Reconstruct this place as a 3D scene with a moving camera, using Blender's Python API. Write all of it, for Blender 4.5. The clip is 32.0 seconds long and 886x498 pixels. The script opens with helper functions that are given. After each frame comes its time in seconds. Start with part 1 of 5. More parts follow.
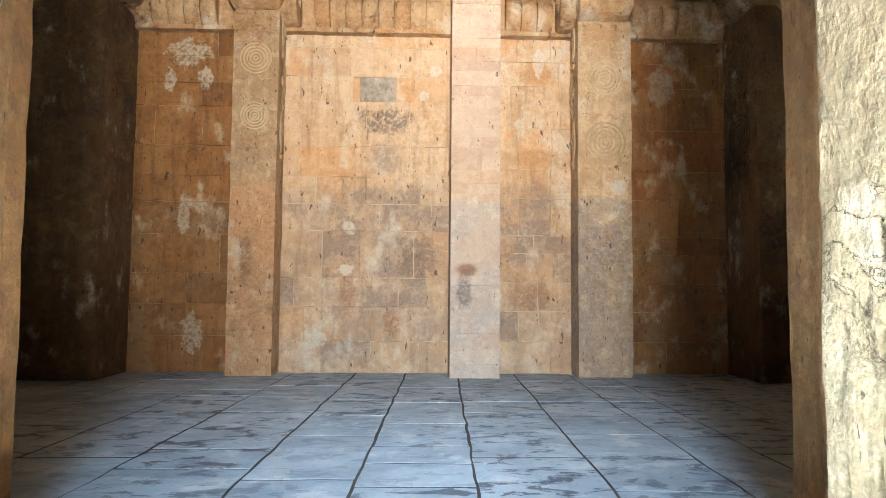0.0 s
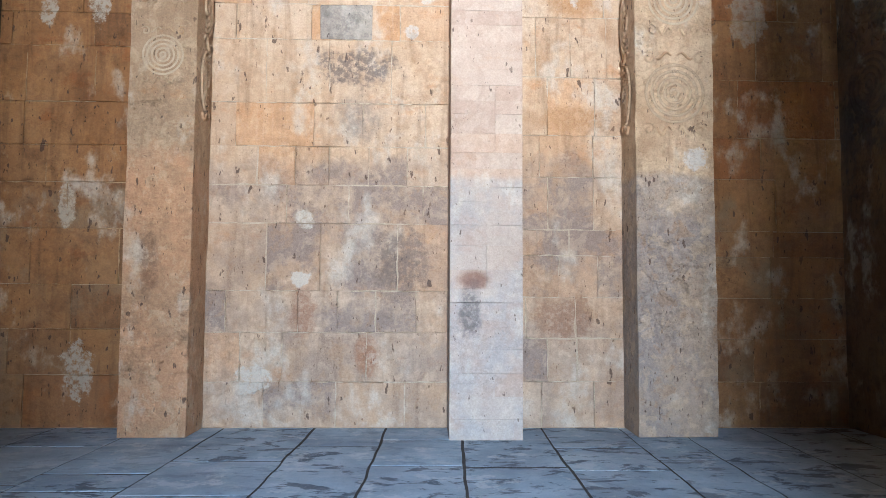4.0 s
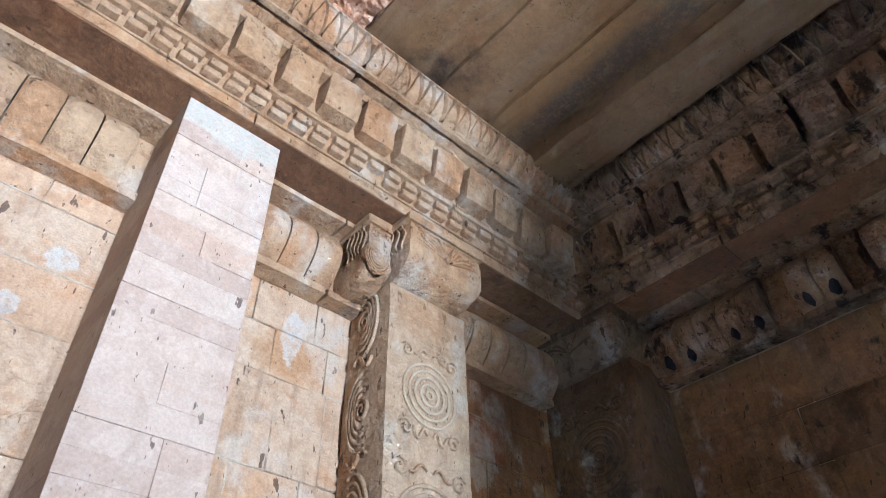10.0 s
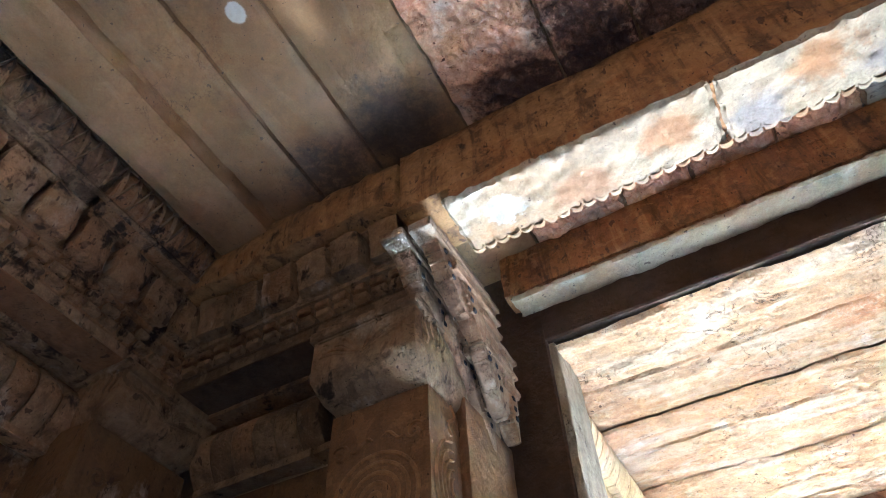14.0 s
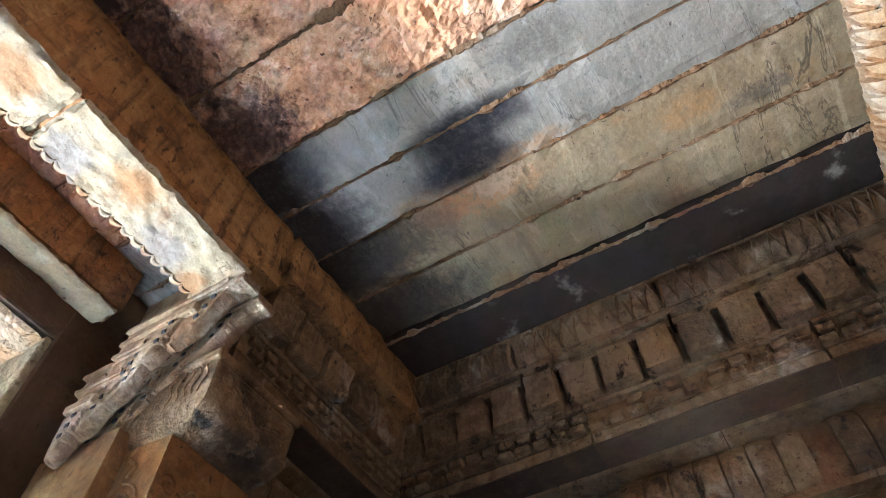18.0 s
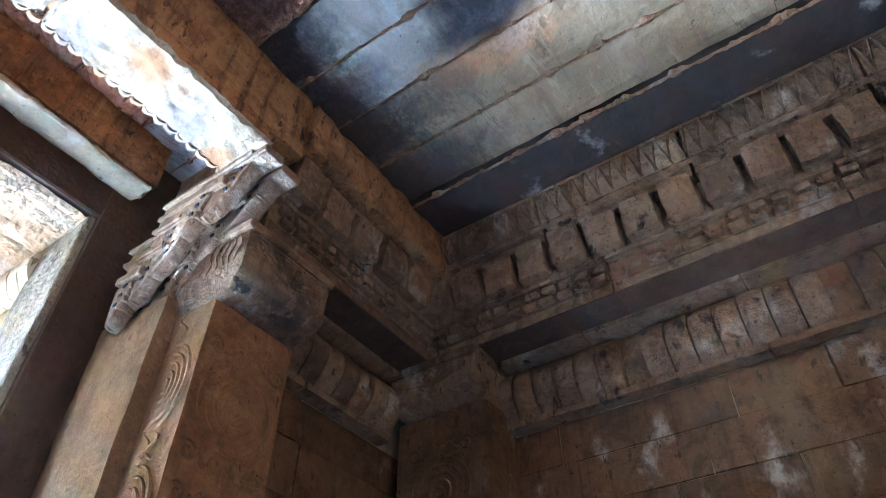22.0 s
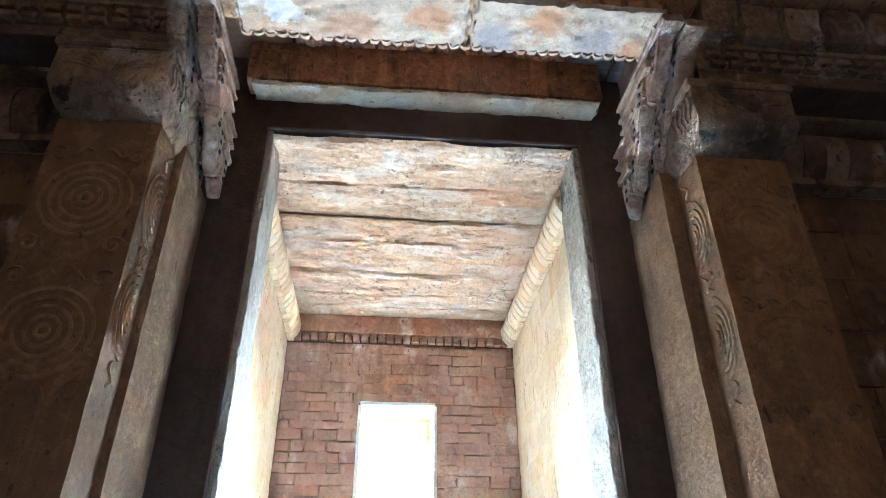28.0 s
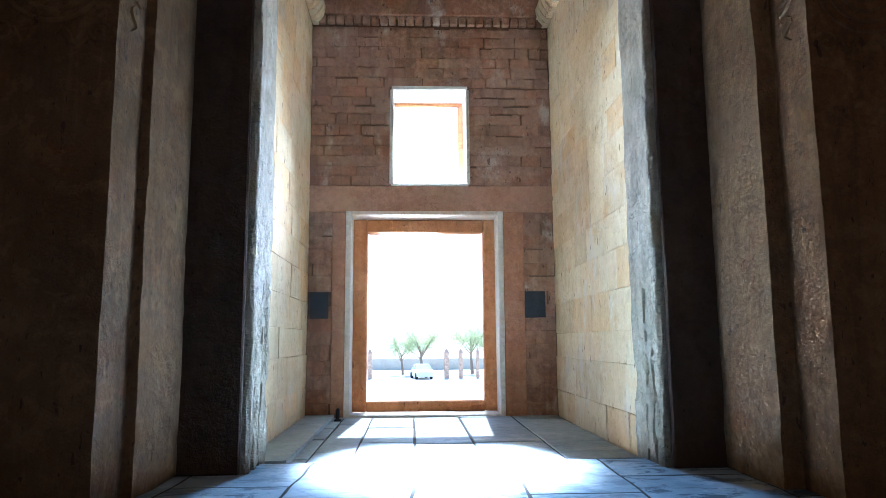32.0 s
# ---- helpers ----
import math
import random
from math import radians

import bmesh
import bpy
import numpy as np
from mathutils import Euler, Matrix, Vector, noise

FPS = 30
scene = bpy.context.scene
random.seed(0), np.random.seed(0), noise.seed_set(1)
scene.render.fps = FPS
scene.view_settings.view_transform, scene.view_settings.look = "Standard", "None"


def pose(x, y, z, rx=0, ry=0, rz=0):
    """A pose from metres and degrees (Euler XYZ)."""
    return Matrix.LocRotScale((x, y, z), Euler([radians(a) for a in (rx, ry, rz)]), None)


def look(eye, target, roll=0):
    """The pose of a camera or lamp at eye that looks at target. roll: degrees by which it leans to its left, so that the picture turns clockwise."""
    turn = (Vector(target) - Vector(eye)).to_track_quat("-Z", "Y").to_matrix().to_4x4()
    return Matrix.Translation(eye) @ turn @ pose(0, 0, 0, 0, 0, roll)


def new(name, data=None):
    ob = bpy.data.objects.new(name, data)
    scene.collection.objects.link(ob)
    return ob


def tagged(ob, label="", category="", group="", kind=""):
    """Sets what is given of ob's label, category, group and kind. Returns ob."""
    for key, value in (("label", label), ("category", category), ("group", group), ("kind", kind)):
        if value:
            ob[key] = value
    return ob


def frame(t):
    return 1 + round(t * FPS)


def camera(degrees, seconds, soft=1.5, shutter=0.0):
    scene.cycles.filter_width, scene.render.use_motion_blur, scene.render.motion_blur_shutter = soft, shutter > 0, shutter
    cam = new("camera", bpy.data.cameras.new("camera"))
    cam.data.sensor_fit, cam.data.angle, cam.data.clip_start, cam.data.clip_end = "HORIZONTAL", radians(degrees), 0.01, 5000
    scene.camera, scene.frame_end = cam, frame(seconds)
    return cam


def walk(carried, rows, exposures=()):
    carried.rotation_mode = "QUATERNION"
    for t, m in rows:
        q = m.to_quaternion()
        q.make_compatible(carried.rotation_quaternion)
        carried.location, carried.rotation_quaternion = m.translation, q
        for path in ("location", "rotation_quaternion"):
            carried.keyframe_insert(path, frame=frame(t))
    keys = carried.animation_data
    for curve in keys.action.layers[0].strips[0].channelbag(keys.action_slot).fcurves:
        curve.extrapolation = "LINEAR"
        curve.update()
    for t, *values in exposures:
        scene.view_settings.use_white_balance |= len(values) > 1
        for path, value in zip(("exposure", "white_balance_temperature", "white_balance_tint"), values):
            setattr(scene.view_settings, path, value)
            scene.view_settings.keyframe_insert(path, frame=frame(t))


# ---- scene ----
cam = camera(66.2, 32.0, soft=0.85)
MODULE = 0.78    # metres to one unit of the plan in which the temple is drawn
PATH = [
    (0, (0.552, 0.267, 1.062), (0.605, 1.823, 1.162), 0.5),
    (0.5, (0.555, 0.617, 1.062), (0.628, 2.173, 1.144), 0.6),
    (1, (0.598, 0.945, 1.079), (0.669, 2.501, 1.153), 0.4),
    (1.5, (0.624, 1.325, 1.055), (0.692, 2.881, 1.138), 0.3),
    (2, (0.638, 1.651, 1.080), (0.710, 3.207, 1.165), 0.5),
    (2.5, (0.679, 2.052, 1.104), (0.734, 3.608, 1.202), 0.4),
    (4.5, (0.705, 3.245, 1.348), (0.748, 4.801, 1.447), 0.3),
    (5, (0.717, 3.510, 1.473), (0.743, 5.066, 1.579), 0.4),
    (5.5, (0.642, 3.808, 1.534), (0.678, 5.360, 1.687), 0.2),
    (6, (0.641, 4.018, 1.594), (0.679, 5.559, 1.830), 0.3),
    (6.5, (0.607, 4.279, 1.652), (0.647, 5.797, 2.010), 0.6),
    (7, (0.738, 4.529, 1.597), (0.757, 6.000, 2.118), 1.5),
    (7.5, (0.706, 4.766, 1.564), (0.777, 6.176, 2.228), 1.3),
    (8, (0.627, 4.993, 1.614), (0.778, 6.335, 2.394), 1.2),
    (8.5, (0.569, 5.207, 1.700), (0.817, 6.483, 2.562), 1.7),
    (9, (0.491, 5.522, 1.700), (0.888, 6.696, 2.648), 1.3),
    (9.5, (0.428, 5.685, 1.700), (1.022, 6.738, 2.686), 0.7),
    (10, (0.342, 5.990, 1.704), (1.147, 6.838, 2.735), -1.3),
    (10.5, (0.516, 6.352, 1.707), (1.428, 6.976, 2.809), -2.8),
    (11, (0.668, 6.470, 1.645), (1.720, 6.767, 2.758), -4.4),
    (11.5, (0.665, 6.544, 1.638), (1.760, 6.563, 2.749), -5.1),
    (12, (0.634, 6.612, 1.651), (1.696, 6.391, 2.773), -4.3),
    (12.5, (0.796, 6.695, 1.789), (1.757, 6.260, 2.937), -3.5),
    (13, (0.825, 6.648, 1.830), (1.673, 6.048, 2.994), -1.2),
    (13.5, (0.867, 6.575, 1.895), (1.536, 5.794, 3.069), -1.6),
    (14, (0.857, 6.593, 1.878), (1.312, 5.685, 3.062), -2.8),
    (14.5, (0.848, 6.611, 1.862), (1.069, 5.638, 3.061), -3.7),
    (15, (0.827, 6.652, 1.824), (0.836, 5.673, 3.040), -3.2),
    (15.5, (0.824, 6.653, 1.821), (0.626, 5.714, 3.050), -3.3),
    (17.5, (0.492, 6.873, 1.821), (-0.174, 6.249, 3.086), 2.1),
    (18, (0.537, 6.726, 1.789), (-0.233, 6.271, 3.068), 0.1),
    (18.5, (0.521, 6.603, 1.803), (-0.302, 6.283, 3.090), -1.6),
    (19, (0.509, 6.598, 1.787), (-0.354, 6.366, 3.065), -2.7),
    (19.5, (0.402, 6.596, 1.758), (-0.466, 6.407, 3.040), -2.7),
    (20, (0.360, 6.595, 1.732), (-0.535, 6.415, 2.998), -2.7),
    (20.5, (0.348, 6.528, 1.739), (-0.583, 6.329, 2.975), -3.8),
    (21, (0.374, 6.496, 1.723), (-0.586, 6.216, 2.920), -3.7),
    (21.5, (0.485, 6.763, 1.749), (-0.491, 6.271, 2.863), 0.1),
    (22, (0.545, 6.849, 1.725), (-0.387, 6.198, 2.793), 0.5),
    (22.5, (0.569, 6.902, 1.688), (-0.265, 6.098, 2.732), 0.8),
    (23, (0.594, 6.955, 1.661), (-0.135, 6.029, 2.682), 0.5),
    (23.5, (0.636, 7.027, 1.649), (0.053, 5.985, 2.653), 0.8),
    (24, (0.690, 7.125, 1.603), (0.239, 6.008, 2.594), 0.8),
    (24.5, (0.706, 7.183, 1.584), (0.378, 6.022, 2.572), 0.7),
    (25, (0.752, 7.281, 1.544), (0.523, 6.092, 2.527), 0.8),
    (25.5, (0.811, 7.405, 1.530), (0.644, 6.189, 2.494), 0.4),
    (28, (0.836, 7.493, 1.261), (0.710, 6.164, 2.068), -0.2),
    (28.5, (0.803, 7.369, 1.236), (0.686, 6.017, 2.006), -0.9),
    (29, (0.789, 7.320, 1.271), (0.676, 5.941, 1.992), -0.7),
    (29.5, (0.772, 7.256, 1.177), (0.658, 5.852, 1.845), -0.8),
    (30, (0.757, 7.246, 1.097), (0.651, 5.809, 1.695), -0.9),
    (30.5, (0.770, 7.283, 1.073), (0.672, 5.807, 1.569), -0.5),
    (31, (0.813, 7.312, 0.985), (0.719, 5.806, 1.383), -0.4),
    (31.5, (0.838, 7.304, 0.912), (0.754, 5.776, 1.213), -0.4),
    (32, (0.847, 7.288, 0.873), (0.775, 5.744, 1.080), -0.4),
]
walk(cam, [(r[0], look(r[1], r[2], r[3])) for r in PATH],
     exposures=[(0.0, 2.30, 6800, 10), (1.0, 2.38, 6050, 9), (2.0, 2.42, 5900, 9), (5.0, 2.38, 5150, 9), (8.0, 2.28, 5150, 9), (10.0, 2.38, 4750, 8),
                (11.0, 2.88, 4600, 7), (12.0, 3.72, 4500, 3), (13.0, 3.58, 4200, 4), (14.0, 3.26, 4900, 7), (15.0, 3.28, 5500, 6), (18.0, 3.38, 5200, 4), (19.0, 3.34, 4650, 4), (21.0, 3.58, 4550, 3), (22.0, 3.83, 4300, 4), (23.0, 3.45, 5000, 8), (24.0, 3.30, 5000, 7), (25.0, 3.18, 4850, 6), (28.0, 2.78, 4500, 5), (30.0, 2.15, 4250, 5), (31.0, 1.66, 4100, 9), (32.0, 1.33, 4700, 7)])

# ---- world, sun and daylight ----
world = bpy.data.worlds.new("sky")
scene.world = world
world.use_nodes = True
wn = world.node_tree.nodes
sky = wn.new("ShaderNodeTexSky")
sky.sky_type, sky.sun_disc = "NISHITA", False
sky.sun_elevation, sky.sun_rotation = radians(46), radians(184)
wn["Background"].inputs[1].default_value = 0.15
world.node_tree.links.new(sky.outputs[0], wn["Background"].inputs[0])
sun = new("sun", bpy.data.lights.new("sun", "SUN"))
sun.data.energy, sun.data.angle, sun.data.color = 5.0, radians(0.5), (1.0, 0.94, 0.84)
sun.matrix_world = look((-2, -30, 31), (0, 0, 0))


def daylight(name, x0, x1, z0, z1, y, watts, colour, fall, spread):
    """Skylight that enters through an opening of the entrance wall."""
    lamp = new(name, bpy.data.lights.new(name, "AREA"))
    lamp.data.shape, lamp.data.size, lamp.data.size_y = "RECTANGLE", (x1 - x0) * MODULE, (z1 - z0) * MODULE
    x0, x1, z0, z1, y = (v * MODULE for v in (x0, x1, z0, z1, y))
    lamp.data.energy, lamp.data.color, lamp.data.spread = watts, colour, radians(spread)
    lamp.matrix_world = look(((x0 + x1) / 2, y, (z0 + z1) / 2), ((x0 + x1) / 2, y + 1, (z0 + z1) / 2 - fall))
    return lamp


daylight("door_daylight", 0.66, 1.56, 1.75, 2.88, -2.36, 65, (1.0, 0.97, 0.92), -0.27, 70)
daylight("window_sunlight", 0.2, 1.36, 3.75, 5.28, -2.3, 480, (1.0, 1.0, 1.0), 1.06, 16)
daylight("window_skylight", 0.3, 1.26, 3.75, 5.28, -2.25, 17, (0.62, 0.88, 1.16), 0.58, 44)

# ---- the plan, in modules ----
XL, XR = -5.38, 6.65            # chamber side walls
YF, YB = 4.15, 11.95           # chamber front and back walls
ZC = 8.1                      # ceiling

# ---- materials ----


class Nodes:
    """A small builder of node materials in world space."""

    def __init__(self, name):
        self.mat = bpy.data.materials.new(name)
        self.mat.use_nodes = True
        self.tree = self.mat.node_tree
        self.bsdf = self.tree.nodes["Principled BSDF"]
        plan = self.tree.nodes.new("ShaderNodeVectorMath")
        plan.operation = "DIVIDE"
        self.tree.links.new(self.tree.nodes.new("ShaderNodeNewGeometry").outputs["Position"], plan.inputs[0])
        plan.inputs[1].default_value = (MODULE, MODULE, MODULE)
        self.pos = plan.outputs[0]
        self.rand = self.tree.nodes.new("ShaderNodeObjectInfo").outputs["Random"]

    def put(self, socket, value):
        if isinstance(value, bpy.types.NodeSocket):
            self.tree.links.new(value, socket)
        else:
            socket.default_value = value

    def scaled(self, sx, sy, sz):
        n = self.tree.nodes.new("ShaderNodeVectorMath")
        n.operation = "MULTIPLY"
        self.put(n.inputs[0], self.pos)
        n.inputs[1].default_value = (sx, sy, sz)
        return n.outputs[0]

    def noise(self, scale, detail=4.0, rough=0.55, stretch=None, warp=0.0, shift=None):
        n = self.tree.nodes.new("ShaderNodeTexNoise")
        v = self.scaled(*stretch) if stretch else self.pos
        if shift is not None:
            a = self.tree.nodes.new("ShaderNodeVectorMath")
            a.operation = "ADD"
            self.put(a.inputs[0], v)
            a.inputs[1].default_value = shift
            v = a.outputs[0]
        self.put(n.inputs["Vector"], v)
        n.inputs["Scale"].default_value, n.inputs["Detail"].default_value = scale, detail
        n.inputs["Roughness"].default_value, n.inputs["Distortion"].default_value = rough, warp
        return n.outputs["Fac"]

    def cells(self, scale, stretch=None):
        n = self.tree.nodes.new("ShaderNodeTexVoronoi")
        self.put(n.inputs["Vector"], self.scaled(*stretch) if stretch else self.pos)
        n.inputs["Scale"].default_value = scale
        return n.outputs["Distance"]

    def ramp(self, fac, a, b, lo=0.0, hi=1.0):
        n = self.tree.nodes.new("ShaderNodeMapRange")
        n.interpolation_type = "SMOOTHSTEP"
        self.put(n.inputs[0], fac)
        for i, v in enumerate((a, b, lo, hi)):
            n.inputs[i + 1].default_value = v
        return n.outputs[0]

    def math(self, op, a, b=0.0):
        n = self.tree.nodes.new("ShaderNodeMath")
        n.operation = op
        self.put(n.inputs[0], a)
        self.put(n.inputs[1], b)
        return n.outputs[0]

    def mix(self, fac, a, b, blend="MIX"):
        n = self.tree.nodes.new("ShaderNodeMix")
        n.data_type, n.blend_type = "RGBA", blend
        self.put(n.inputs[0], fac)
        self.put(n.inputs[6], (*a, 1) if isinstance(a, tuple) else a)
        self.put(n.inputs[7], (*b, 1) if isinstance(b, tuple) else b)
        return n.outputs[2]

    def blob(self, centre, radii, most, ragged=1.0, soft=0.35):
        """A ragged stain round a place."""
        a = self.tree.nodes.new("ShaderNodeVectorMath")
        a.operation = "SUBTRACT"
        self.put(a.inputs[0], self.pos)
        a.inputs[1].default_value = centre
        b = self.tree.nodes.new("ShaderNodeVectorMath")
        b.operation = "DIVIDE"
        self.put(b.inputs[0], a.outputs[0])
        b.inputs[1].default_value = radii
        d = self.tree.nodes.new("ShaderNodeVectorMath")
        d.operation = "LENGTH"
        self.put(d.inputs[0], b.outputs[0])
        edge = self.math("ADD", d.outputs["Value"], self.math("MULTIPLY", self.math("SUBTRACT", self.noise(6, 6, 0.7), 0.5), 1.6 * ragged))
        body = self.ramp(edge, 0.8 - soft, 0.8 + soft, most, 0.0)
        return self.math("MULTIPLY", body, self.ramp(self.noise(15, 5, 0.7), 0.36, 0.56, 1.0 - 0.65 * ragged if most < 0.88 else 0.86, 1.0))

    def axis(self, name):
        n = self.tree.nodes.new("ShaderNodeSeparateXYZ")
        self.put(n.inputs[0], self.pos)
        return n.outputs[name]

    def finish(self, colour, rough, height, strength=0.5, distance=0.02):
        self.put(self.bsdf.inputs["Base Color"], colour)
        self.put(self.bsdf.inputs["Roughness"], rough)
        self.bsdf.inputs["Specular IOR Level"].default_value = 0.3
        if height is not None:
            b = self.tree.nodes.new("ShaderNodeBump")
            b.inputs["Strength"].default_value, b.inputs["Distance"].default_value = strength, distance * MODULE
            self.put(b.inputs["Height"], height)
            self.tree.links.new(b.outputs[0], self.bsdf.inputs["Normal"])
        return self.mat


AGED = 0.78      # how much of the fresh stone's paleness is left


def stone(name, pale, warm, deep, lime=0.0, soot=0.0, spots=0.0, low_stain_light=None, streak=0.35, bump=0.5, rough=0.85, seed=0.0, marks=(), bands=None, rust=0.5, cracks=0.6, rag=1.0, veil=1.0, holes=0.0, tint=0.6, ripple=0.0, blocky=0.0):
    """Weathered sandstone: block to block tint, clouds, drips, lime bloom, soot, pits."""
    n = Nodes(name)
    pale, warm, deep = (tuple(v * AGED for v in tone) for tone in (pale, warm, deep))
    s = (seed, seed * 1.7, seed * 0.6)
    c = n.mix(n.ramp(n.noise(0.9, 5, 0.6, shift=s), 0.34, 0.66), pale, warm)
    c = n.mix(n.math("MULTIPLY", n.ramp(n.rand, 0.55, 1.0), tint), c, deep)
    other = n.math("FRACT", n.math("MULTIPLY", n.rand, 37.7))
    c = n.mix(n.math("MULTIPLY", n.ramp(other, 0.6, 0.95), rust), c, (warm[0] * 1.05, warm[1] * 0.82, warm[2] * 0.6))
    c = n.mix(n.math("MULTIPLY", n.ramp(n.noise(1.7, 6, 0.7, stretch=(1, 1, 1.6), shift=(seed, 5, 2)), 0.56, 0.68), rust * 0.9), c, (warm[0] * 0.95, warm[1] * 0.68, warm[2] * 0.45))
    c = n.mix(n.math("MULTIPLY", n.ramp(n.noise(2.6, 6, 0.65, shift=s), 0.5, 0.72), 0.6), c, deep)
    c = n.mix(n.math("MULTIPLY", n.ramp(n.rand, 0.0, 0.35, 1.0, 0.0), 0.35), c, pale)
    drip = n.noise(2.2, 5, 0.6, stretch=(3.2, 3.2, 0.35), warp=0.6, shift=s)
    c = n.mix(n.math("MULTIPLY", n.ramp(drip, 0.5, 0.7), streak), c, tuple(v * 0.6 for v in deep))
    c = n.mix(n.math("MULTIPLY", n.ramp(drip, 0.3, 0.45, 1.0, 0.0), streak * 0.8), c, tuple(min(1, v * 1.2) for v in pale))
    # Tone below a height: stain on the shafts, skylight's grey on wall and pillar.
    if low_stain_light:
        top, _, sway, least, most = low_stain_light
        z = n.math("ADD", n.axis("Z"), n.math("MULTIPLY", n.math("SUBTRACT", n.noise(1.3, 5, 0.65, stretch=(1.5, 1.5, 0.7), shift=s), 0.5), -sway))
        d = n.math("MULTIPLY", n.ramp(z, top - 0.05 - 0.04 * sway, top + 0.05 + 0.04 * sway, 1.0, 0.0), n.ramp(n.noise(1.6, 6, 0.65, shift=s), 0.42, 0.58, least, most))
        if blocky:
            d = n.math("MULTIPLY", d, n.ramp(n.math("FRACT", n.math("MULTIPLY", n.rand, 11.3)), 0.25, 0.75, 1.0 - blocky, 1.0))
        c = n.mix(d, c, low_stain_light[1])
    if lime:
        l = n.math("MULTIPLY", n.ramp(n.noise(1.6, 6, 0.62, stretch=(1.4, 1.4, 0.9), shift=(7 + seed, 3, 1)), 0.58 - 0.12 * lime, 0.72 - 0.08 * lime), 0.6)
        c = n.mix(l, c, (0.57, 0.54, 0.48))
    if soot:
        k = n.ramp(n.noise(0.75, 6, 0.68, shift=(2 + seed, 9, 4)), 0.62 - 0.3 * soot, 0.8 - 0.25 * soot)
        c = n.mix(n.math("MULTIPLY", k, 0.85), c, (0.035, 0.027, 0.024))
    if spots:
        p = n.ramp(n.noise(9, 3, 0.5, stretch=(1.4, 1.4, 0.6), shift=s), 0.71 - 0.06 * spots, 0.74 - 0.06 * spots)
        c = n.mix(n.math("MULTIPLY", p, 0.8), c, (0.07, 0.045, 0.035))
        p = n.ramp(n.noise(21, 2, 0.5, stretch=(1.5, 1.5, 0.55), shift=(seed, 3, 7)), 0.72 - 0.035 * spots, 0.75 - 0.035 * spots)
        c = n.mix(n.math("MULTIPLY", p, 0.7), c, tuple(v * 0.25 for v in deep))
    if holes:
        k = n.ramp(n.noise(2.9, 5, 0.6, stretch=(1.5, 1.5, 0.8), warp=0.3, shift=(seed, 1, 9)), 0.64 - 0.06 * holes, 0.74 - 0.06 * holes)
        c = n.mix(n.math("MULTIPLY", k, 0.94), c, (0.018, 0.013, 0.012))
    if bands:
        b = n.noise(1.0, 6, 0.62, stretch=bands, warp=0.8, shift=s)
        c = n.mix(n.math("MULTIPLY", n.ramp(b, 0.52, 0.62), 0.7 * veil), c, (0.56, 0.53, 0.47))
        c = n.mix(n.math("MULTIPLY", n.ramp(b, 0.30, 0.42, 1.0, 0.0), 0.65 * veil), c, (0.27, 0.22, 0.19))
    if ripple:
        wave = n.ramp(n.math("ABSOLUTE", n.math("SUBTRACT", n.noise(1.1, 5, 0.6, stretch=(0.5, 2.4, 1), warp=0.5, shift=(seed, 6, 2)), 0.5)), 0.0, 0.014, 1.0, 0.0)
        c = n.mix(n.math("MULTIPLY", n.math("MULTIPLY", wave, n.ramp(n.noise(0.7, 3, 0.5, shift=(2, seed, 5)), 0.42, 0.52)), 0.85 * ripple), c, tuple(v * 0.3 for v in deep))
        wash = n.noise(1.2, 6, 0.65, stretch=(0.6, 3.4, 1), warp=0.8, shift=(9, seed, 5))
        c = n.mix(n.math("MULTIPLY", n.ramp(wash, 0.58, 0.64), 0.5 * ripple), c, tuple(min(1, v * 1.5) for v in pale))
        c = n.mix(n.math("MULTIPLY", n.ramp(wash, 0.34, 0.42, 1.0, 0.0), 0.45 * ripple), c, tuple(v * 0.7 for v in deep))
    fine = n.noise(55, 5, 0.7)
    pit = n.ramp(n.cells(19, (1, 1, 0.55)), 0.04, 0.13, 1.0, 0.0)
    pit = n.math("MULTIPLY", pit, n.ramp(n.noise(2.3, 4, 0.6, shift=(1, seed, 6)), 0.53, 0.64))
    vein = n.ramp(n.math("ABSOLUTE", n.math("SUBTRACT", n.noise(2.1, 7, 0.62, stretch=(1, 1, 1.5), warp=0.4, shift=(seed, 2, 8)), 0.5)), 0.0, 0.007, 1.0, 0.0)
    vein = n.math("MULTIPLY", vein, n.ramp(n.noise(0.9, 3, 0.5, shift=(3, seed, 1)), 0.5, 0.62))
    c = n.mix(n.math("MULTIPLY", pit, 0.55), c, tuple(v * 0.35 for v in deep))
    c = n.mix(n.math("MULTIPLY", vein, cracks), c, tuple(v * 0.3 for v in deep))
    mottle = n.noise(13, 6, 0.72, shift=s)
    patch = n.noise(4.6, 7, 0.66, warp=0.5, shift=(seed, 8, 3))
    c = n.mix(n.math("MULTIPLY", n.ramp(patch, 0.53, 0.60), 0.38 * rag), c, tuple(min(1, v * 1.15) for v in pale))
    c = n.mix(n.math("MULTIPLY", n.ramp(patch, 0.38, 0.45, 1.0, 0.0), 0.45 * rag), c, deep)
    c = n.mix(n.ramp(n.noise(0.8, 4, 0.6, shift=(4, seed, 2)), 0.4, 0.62, 0.08 * rag, 0.36 * rag), c, n.mix(n.ramp(mottle, 0.32, 0.68), (0.22, 0.22, 0.22), (0.80, 0.80, 0.80)), "OVERLAY")
    for centre, radii, stain, most, *ragged in marks:
        c = n.mix(n.blob(centre, radii, most, ragged[0] if ragged else 1.0, 0.10 if sum(stain) > 1.4 else 0.35), c, tuple(v * AGED for v in stain))
    c = n.mix(0.55, c, n.mix(n.ramp(fine, 0.32, 0.68), tuple(v * 0.6 for v in warm), tuple(min(1, v * 1.12) for v in pale)), "SOFT_LIGHT")
